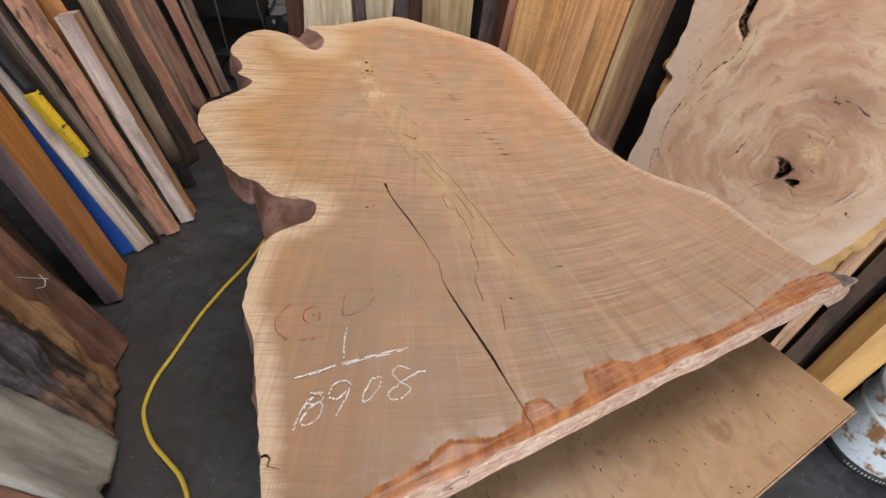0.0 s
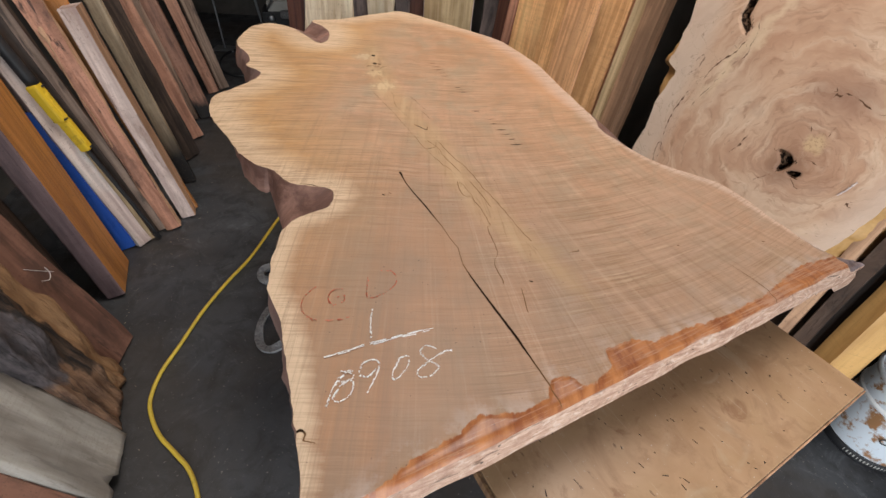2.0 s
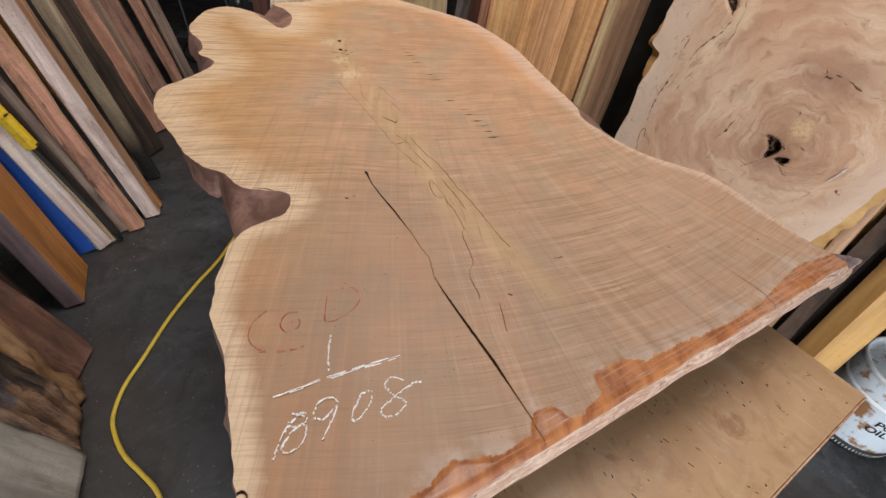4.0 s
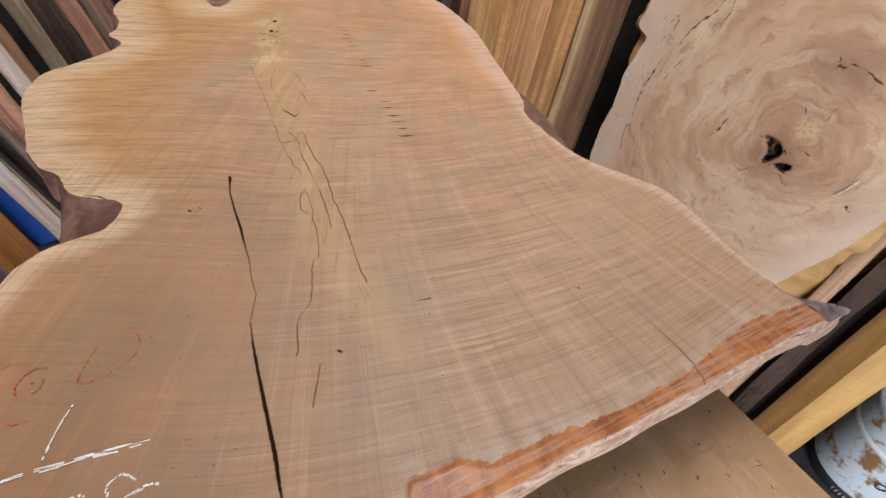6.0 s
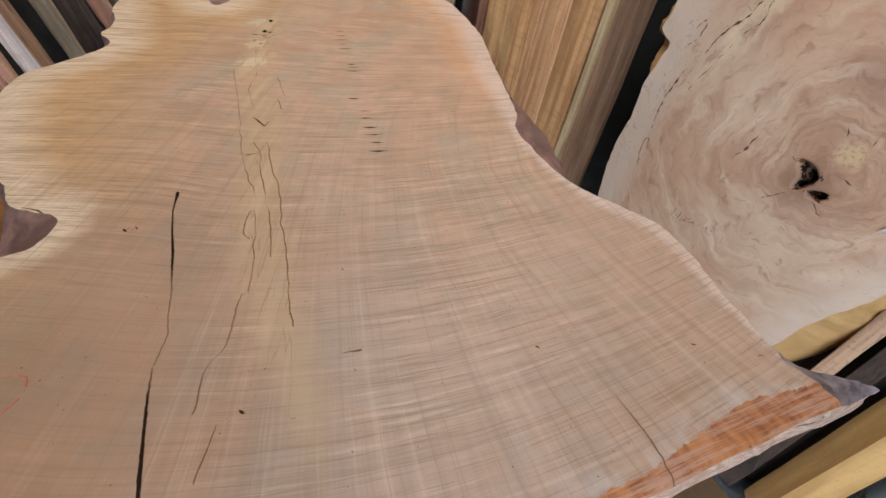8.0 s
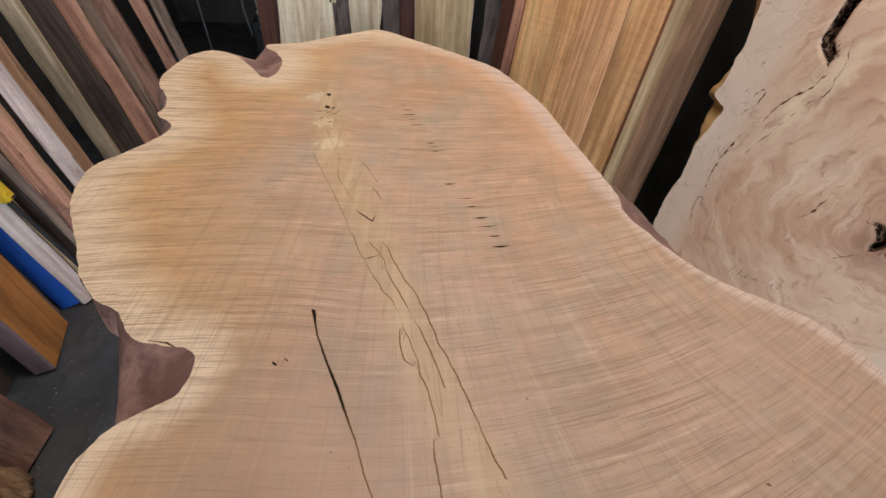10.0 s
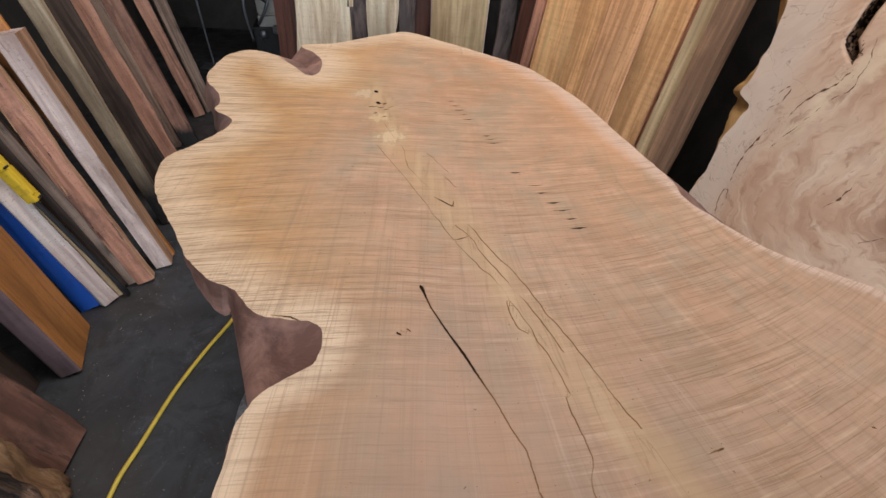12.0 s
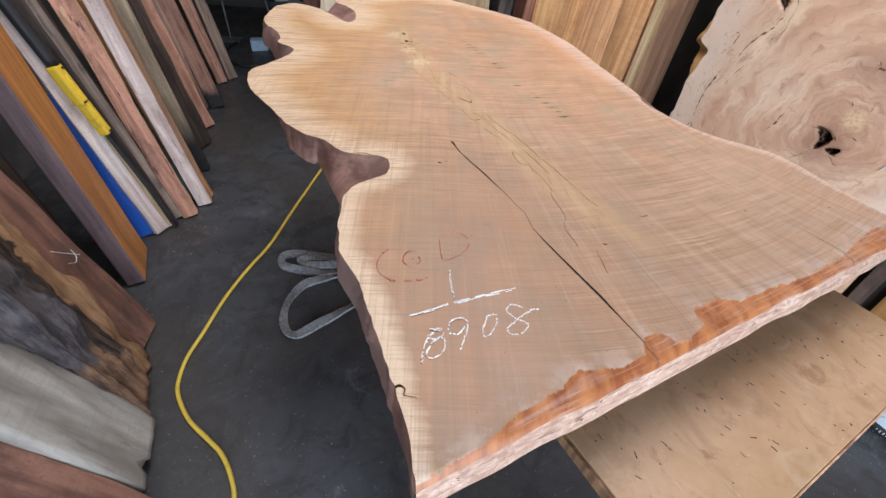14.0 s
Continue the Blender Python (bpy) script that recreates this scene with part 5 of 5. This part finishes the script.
BSPLIT = [([(-0.046, 0.046), (-0.020, 0.034), (-0.006, 0.018), (-0.014, 0.000), (-0.018, -0.014)], [0.006, 0.015, 0.018, 0.012, 0.006]),
          ([(0.012, -0.006), (0.028, -0.008), (0.042, 0.002)], [0.006, 0.013, 0.008]),
          ([(-0.30, 0.72), (-0.355, 0.56), (-0.372, 0.46), (-0.372, 0.385), (-0.350, 0.360), (-0.335, 0.335)], [0.02, 0.014, 0.013, 0.013, 0.012, 0.001]),
          ([(-0.328, 0.327), (-0.339, 0.286), (-0.37, 0.244), (-0.39, 0.204), (-0.399, 0.167)], [0.0012, 0.0022, 0.0030, 0.0024, 0.0008]),
          ([(-0.425, 0.125), (-0.436, 0.100), (-0.447, 0.044), (-0.45, -0.017), (-0.444, -0.072)], [0.0008, 0.0026, 0.0022, 0.0030, 0.0008]),
          ([(-0.323, 0.423), (-0.306, 0.348), (-0.305, 0.306), (-0.306, 0.276), (-0.335, 0.234), (-0.362, 0.157), (-0.393, 0.071)], [0.0005, 0.0012, 0.0010, 0.0014, 0.0010, 0.0012, 0.0005]),
          ([(-0.462, 0.176), (-0.455, 0.221), (-0.436, 0.241), (-0.437, 0.203), (-0.456, 0.174)], [0.0012] * 5), ([(-0.437, -0.184), (-0.446, -0.11), (-0.431, -0.112), (-0.423, -0.171)], [0.0010] * 4),
          ([(-0.188, -0.024), (-0.167, 0.012), (-0.158, 0.063)], [0.0006, 0.0030, 0.0006]),
          ([(-0.018, 0.281), (0.008, 0.253), (0.021, 0.265), (0.052, 0.261), (0.104, 0.243), (0.161, 0.244)], [0.0012, 0.0034, 0.0024, 0.0020, 0.0012, 0.0005]), ([(-0.012, 0.252), (0.012, 0.254)], [0.0008, 0.0030]),
          ([(0.042, 0.13), (0.056, 0.186)], [0.0014, 0.0004]), ([(0.036, 0.052), (0.102, 0.05)], [0.0014, 0.0005]), ([(-0.066, -0.076), (-0.03, -0.032)], [0.0005, 0.0018]),
          ([(0.030, -0.020), (0.067, -0.046)], [0.0024, 0.0006]), ([(-0.075, 0.049), (-0.046, 0.040)], [0.0004, 0.0016]), ([(0.003, 0.130), (-0.018, 0.163)], [0.0010, 0.0004]),
          ([(0.180, 0.207), (0.205, 0.188)], [0.0040, 0.0015]), ([(0.20, -0.02), (0.215, -0.03)], [0.003, 0.001])]
for k in range(7):                                 # rippled figure by the lower left edge
    a = -0.255 + 0.022 * k
    BSPLIT.append(([(a - 0.006, -0.285 + 0.008 * k), (a + 0.012, -0.262 + 0.006 * k), (a + 0.014, -0.232 + 0.002 * k)], [0.0004, 0.0012, 0.0004]))


def ragged(line, widths, k):
    """A crack with a crooked course and uneven width."""
    p = smooth_line(line, 8)
    p = [(q[0] + 0.005 * noise.fractal(Vector((i * 0.31, k, 0)), 0.8, 2.0, 3), q[1] + 0.005 * noise.fractal(Vector((i * 0.31, k, 9)), 0.8, 2.0, 3)) for i, q in enumerate(p)]
    w = np.interp(np.linspace(0, 1, len(p)), np.linspace(0, 1, len(widths)), widths)
    return p, [max(0.00005, v * (0.55 + 2.2 * noise.noise(Vector((i * 0.5, k, 4))))) for i, v in enumerate(w)]


BSPLIT = BSPLIT[:3] + [ragged(a, b, 3.1 * k) for k, (a, b) in enumerate(BSPLIT[3:])]
bsd, bhw = along(bpts, BSPLIT)
bhw = np.where(np.abs(bsd) < 0.009 + bhw, bhw, 0.0)
bdeep = np.clip(1.15 - np.abs(bsd) / np.maximum(bhw, 1e-5), 0, 1) * (bhw > 0.005)
bz = -0.05 * bdeep + np.array([0.0025 * noise.fractal(Vector((p[0] * 7, p[1] * 7, 2)), 0.9, 2.0, 4) for p in bpts])
burl = thing("burl_slab", "big spalted burl slab with a hollow knot, leaning upright", "wood slab", "", bm4)
bt = raw("slab_face", np.column_stack([bpts, bz]), bq, M_BURL, burl, "pinkish tan swirling burl face", True)
set_attr(bt, "zone", np.hypot(bpts[:, 0] * 0.8 - 0.02, bpts[:, 1] - 0.01), binner, np.hypot((bpts[:, 0] - 0.02) * 0.5, bpts[:, 1] - 0.257))
bth = np.arctan2(bpts[:, 1] - 0.05, bpts[:, 0] - 0.02)
set_attr(bt, "swirl", np.hypot(bpts[:, 0] - 0.02, bpts[:, 1] - 0.05), np.cos(bth), np.sin(bth))
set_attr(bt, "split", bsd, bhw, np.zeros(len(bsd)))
bfl = np.interp(bs[bids], bcum, np.concatenate([bo[:, 2], bo[:1, 2]]))
flank("live_edge", bpts, bz, brim, bids, outward(bo[:, :2], bs, bcum, bids), bfl, 0.085, M_GOLD, burl, "smooth golden live edge", 7, None, 0.016, 2.0)
raw("back_face", [(p[0], p[1], -0.08) for p in bo[::3]], [list(range(len(bo[::3])))[::-1]], M_GOLD, burl)
marks("white_scratch", [[(0.166, -0.006), (0.176, 0.016), (0.187, 0.052)]], 0.0046, M_WHITEPINK, burl, "pale torn sliver", 0.003)

# ---- pail ----
pail = thing("metal_pail", "white five-gallon pail with rust stains and dark band", "pail", "", pose(1.715, 0.765, 0, 0, 0, 0))
pb = part("pail_body", lathe([(0.0, 0.004), (0.135, 0.004), (0.139, 0.0), (0.142, 0.012), (0.145, 0.14), (0.148, 0.26), (0.148, 0.365), (0.144, 0.366)]), M_PAIL, pail, "white painted side with rusty smears")
part("dark_band", lathe([(0.1425, 0.004), (0.1455, 0.006), (0.147, 0.045), (0.1445, 0.047)]), M_BLACK, pb, "black band with worn lettering")
part("hoop", lathe([(0.147, 0.256), (0.152, 0.260), (0.1535, 0.267), (0.152, 0.274), (0.147, 0.278)]), M_PAILRIM, pb, "raised white hoop")
part("rim", lathe([(0.148, 0.352), (0.153, 0.356), (0.155, 0.366), (0.150, 0.373), (0.143, 0.371), (0.141, 0.360)]), M_PAILRIM, pail)
lid = part("lid", lathe([(0.0, 0.358), (0.10, 0.358), (0.125, 0.356), (0.132, 0.352), (0.143, 0.360)]), M_PAIL, pail, "rust-stained white lid")
for k in range(20):
    ang = math.radians(205 + 4.4 * k)
    bar = part("band_mark", box(0.0012, 0.0042 if k % 4 else 0.0024, 0.012, 0.0003), M_GREYPL, pb, "worn white print" if k == 0 else "")
    bar.matrix_basis = pose(0.1468 * math.cos(ang), 0.1468 * math.sin(ang), 0.026, 0, 0, math.degrees(ang))
for body, tz, tw in (("PO", 0.190, -0.030), ("OIL", 0.152, -0.040)):
    cu = bpy.data.curves.new("lettering", "FONT")
    cu.body, cu.size, cu.extrude = body, 0.042, 0.0006
    cu.materials.append(M_BLACK)
    txt = new("lettering", cu)
    txt.parent = pail
    d = Vector((-0.60, -0.80, 0))
    right = Vector((0.80, -0.60, 0))
    tm = Matrix((right, Vector((0.02, 0.026, 1)).normalized(), d)).transposed().to_4x4()
    tm.translation = d * 0.1475 + right * tw + Vector((0, 0, tz))
    txt.matrix_basis = tm
part("handle_loop", tube([(-0.085 + 0.062 * math.cos(k * 0.785), -0.055 + 0.062 * math.sin(k * 0.785), 0.392 + 0.02 * math.cos(k * 0.785)) for k in range(8)], 0.007, 8, True), M_HOSE, lid, "yellow plastic ring handle")

# ---- floor clutter ----
hose = thing("yellow_hose", "yellow air hose snaking over the concrete floor", "hose")
HOSE = [(-0.80, 2.80, 0.010), (-0.872, 2.372, 0.010), (-0.937, 2.003, 0.010), (-0.985, 1.701, 0.010), (-1.043, 1.507, 0.010), (-1.087, 1.320, 0.010), (-1.112, 1.111, 0.010), (-1.128, 0.985, 0.010), (-1.114, 0.871, 0.010),
        (-1.078, 0.801, 0.010), (-1.013, 0.726, 0.010), (-0.931, 0.664, 0.010), (-0.859, 0.607, 0.010), (-0.798, 0.525, 0.010), (-0.765, 0.44, 0.010), (-0.74, 0.25, 0.010), (-0.80, -0.3, 0.010)]
part("hose_line", tube(HOSE, 0.0078, 10), M_HOSE, hose)


def strap(points, width, thick, material, parent, name):
    p = smooth_line(points, 8)
    d = np.gradient(p, axis=0)
    verts, faces = [], []
    for i, (q, t) in enumerate(zip(p, d)):
        nn = np.array([-t[1], t[0], 0.0])
        nn /= max(np.linalg.norm(nn), 1e-6)
        tw = math.sin(i * 0.23) * 0.35
        up = np.array([0, 0, 1.0])
        sdir = nn * math.cos(tw) + up * math.sin(tw)
        for a, b in ((-1, -1), (1, -1), (1, 1), (-1, 1)):
            verts.append(q + sdir * a * width / 2 + up * (b * thick / 2) + up * abs(math.sin(tw)) * width / 2)
    n = len(p)
    for i in range(n - 1):
        for k in range(4):
            faces.append((4 * i + k, 4 * i + (k + 1) % 4, 4 * i + 4 + (k + 1) % 4, 4 * i + 4 + k))
    faces += [(3, 2, 1, 0), (4 * n - 4, 4 * n - 3, 4 * n - 2, 4 * n - 1)]
    return raw(name, verts, faces, material, parent)


sling = thing("lifting_sling", "grey webbing lifting sling in loops on the floor", "sling")
strap([(-0.45, 1.605, 0.006), (-0.62, 1.606, 0.006), (-0.80, 1.622, 0.008), (-0.893, 1.596, 0.010), (-0.866, 1.520, 0.012), (-0.709, 1.490, 0.008), (-0.585, 1.500, 0.006), (-0.45, 1.515, 0.006)], 0.036, 0.013, M_WEB, sling, "webbing_loop")
strap([(-0.45, 1.565, 0.018), (-0.62, 1.572, 0.018), (-0.76, 1.578, 0.016), (-0.80, 1.555, 0.016), (-0.70, 1.532, 0.016), (-0.45, 1.545, 0.018)], 0.032, 0.012, M_WEB, sling, "webbing_loop")
strap([(-0.45, 1.485, 0.012), (-0.585, 1.472, 0.010), (-0.690, 1.440, 0.008), (-0.766, 1.385, 0.008), (-0.800, 1.290, 0.008), (-0.795, 1.190, 0.008), (-0.757, 1.118, 0.008), (-0.705, 1.118, 0.008), (-0.620, 1.186, 0.008), (-0.528, 1.262, 0.008), (-0.40, 1.34, 0.008)], 0.036, 0.013, M_WEB, sling, "webbing_loop")

tool = thing("yellow_tool", "yellow plastic tool with a black shaft leaning among boards", "tool", "", look((-1.515, 1.822, 0.014), (-1.70, 1.79, 0.841)))
part("shaft", tube([(0, 0, 0), (0, 0, -0.6), (0, 0, -1.35)], 0.010, 10), M_BLACK, tool)
part("upper_grip", tube([(0, 0, -0.86), (0, 0, -1.1), (0, 0, -1.5)], 0.024, 12), M_BLACK, tool, "black rubber grip tube")
tb = part("tool_body", box(0.046, 0.040, 0.150, 0.009, (0.004, 0, -0.625)), M_YPLAS, tool, "chunky yellow plastic housing")
part("upper_housing", box(0.054, 0.042, 0.165, 0.010, (-0.004, 0, -0.780)), M_YPLAS, tb, "wider yellow housing half")
part("rib", box(0.020, 0.052, 0.240, 0.006, (0.0, 0, -0.700)), M_YPLAS, tb)
for zz, xx in ((-0.705, -0.010), (-0.845, 0.012), (-0.560, 0.010)):
    part("clip", box(0.022, 0.054, 0.007, 0.002, (xx, 0, zz)), M_BLACK, tb)
tarp = board("blue_tarp", "folded blue tarpaulin squeezed between boards", (-1.665, 1.715), (-1.605, 1.75), (-0.17, 0.0), 0.75, 0.02, M_BLUE, "", 0.007)
tagged(tarp, "", "tarpaulin")

# pale chips and sawdust crumbs on the floor, most of them by the boards' feet
rng = random.Random(11)
cv, cf = [], []
for k in range(60):
    if k % 3:
        px, py = rng.gauss(-1.42, 0.10), rng.uniform(1.2, 2.6)
    else:
        px, py = rng.uniform(-1.3, -0.2), rng.uniform(-0.2, 3.2)
    a, L, W = rng.uniform(0, 3.1), rng.uniform(0.001, 0.004), rng.uniform(0.0006, 0.0014)
    dx, dy = math.cos(a), math.sin(a)
    b = len(cv)
    for u, v, h in ((-1, -1, 0), (1, -0.6, 0), (1, 0.6, 0), (-1, 1, 0), (-0.6, 0, 1), (0.7, 0, 1)):
        cv.append((px + dx * u * L - dy * v * W, py + dy * u * L + dx * v * W, 0.0002 + h * W))
    cf += [(b, b + 1, b + 5, b + 4), (b + 1, b + 2, b + 5), (b + 2, b + 3, b + 4, b + 5), (b + 3, b, b + 4)]
tagged(raw("wood_chips", cv, cf, M_CREAM), "pale wood chips and crumbs strewn over the concrete", "wood chips", "", "stuff")

# far corner
stand = thing("metal_stand", "thin steel stand in the dark passage", "stand", "", pose(-2.27, 4.95, 0))
part("pole", tube([(0, 0, 0.0), (0, 0, 0.8), (0, 0, 1.6)], 0.011, 8), M_STEEL, stand)
part("foot_plate", box(0.22, 0.16, 0.02, 0.004, (0, 0, 0.011)), M_STEEL, stand)
machine = thing("grey_machine", "grey machine piled with tools in the dark passage", "machine", "", pose(-1.60, 5.05, 0, 0, 0, 12))
part("cabinet", box(0.42, 0.34, 0.42, 0.012, (0, 0, 0.21)), M_BLACK, machine)
part("grey_housing", box(0.30, 0.26, 0.20, 0.03, (0.0, 0.02, 0.60)), M_GREYPL, machine)
part("bracket", box(0.34, 0.05, 0.10, 0.01, (0.02, -0.12, 0.46)), M_GREYPL, machine)
part("bar", tube([(-0.15, -0.15, 0.44), (-0.05, -0.18, 0.60), (0.05, -0.14, 0.86)], 0.013, 8), M_STEEL, machine)
part("dark_case", box(0.09, 0.07, 0.24, 0.01, (0.14, -0.16, 0.54)), M_BLACK, machine)
part("cable_coil", tube([(-0.05, -0.16, 0.62), (-0.11, -0.19, 0.70), (-0.02, -0.20, 0.80), (0.10, -0.17, 0.72), (0.06, -0.19, 0.56)], 0.009, 8), M_BLACK, machine)
cable = thing("black_cable", "loose black cable looped on the floor", "cable")
part("cable_line", tube([(-1.90, 4.98, 0.011), (-2.10, 4.97, 0.011), (-2.207, 4.80, 0.011), (-2.19, 4.58, 0.011), (-2.106, 4.36, 0.011), (-1.908, 4.20, 0.011), (-1.694, 4.27, 0.011), (-1.45, 4.45, 0.011)], 0.011, 8), M_BLACK, cable)
carton = thing("small_carton", "small white and blue carton on the floor", "carton", "", pose(-1.90, 4.72, 0, 0, 0, 15))
part("carton_body", box(0.16, 0.11, 0.10, 0.003, (0, 0, 0.051)), plain("pale_blue_card", (0.42, 0.55, 0.68), 0.6), carton)
part("white_roll", tube([(-0.10, -0.02, 0.74), (0.0, -0.03, 0.78), (0.09, -0.02, 0.75)], 0.035, 10), M_PAILRIM, machine, "white paper roll")
part("steel_arm", tube([(-0.22, -0.18, 0.30), (-0.24, -0.20, 0.62), (-0.16, -0.18, 0.90)], 0.012, 8), M_STEEL, machine)
part("rag", box(0.16, 0.10, 0.07, 0.025, (0.05, -0.17, 0.40)), M_WEB, machine, "crumpled grey rag")
part("knob", lathe([(0.0, 0.0), (0.035, 0.0), (0.04, 0.015), (0.03, 0.03), (0.0, 0.032)], 16), M_STEEL, machine).matrix_basis = pose(-0.12, -0.175, 0.36, 90)
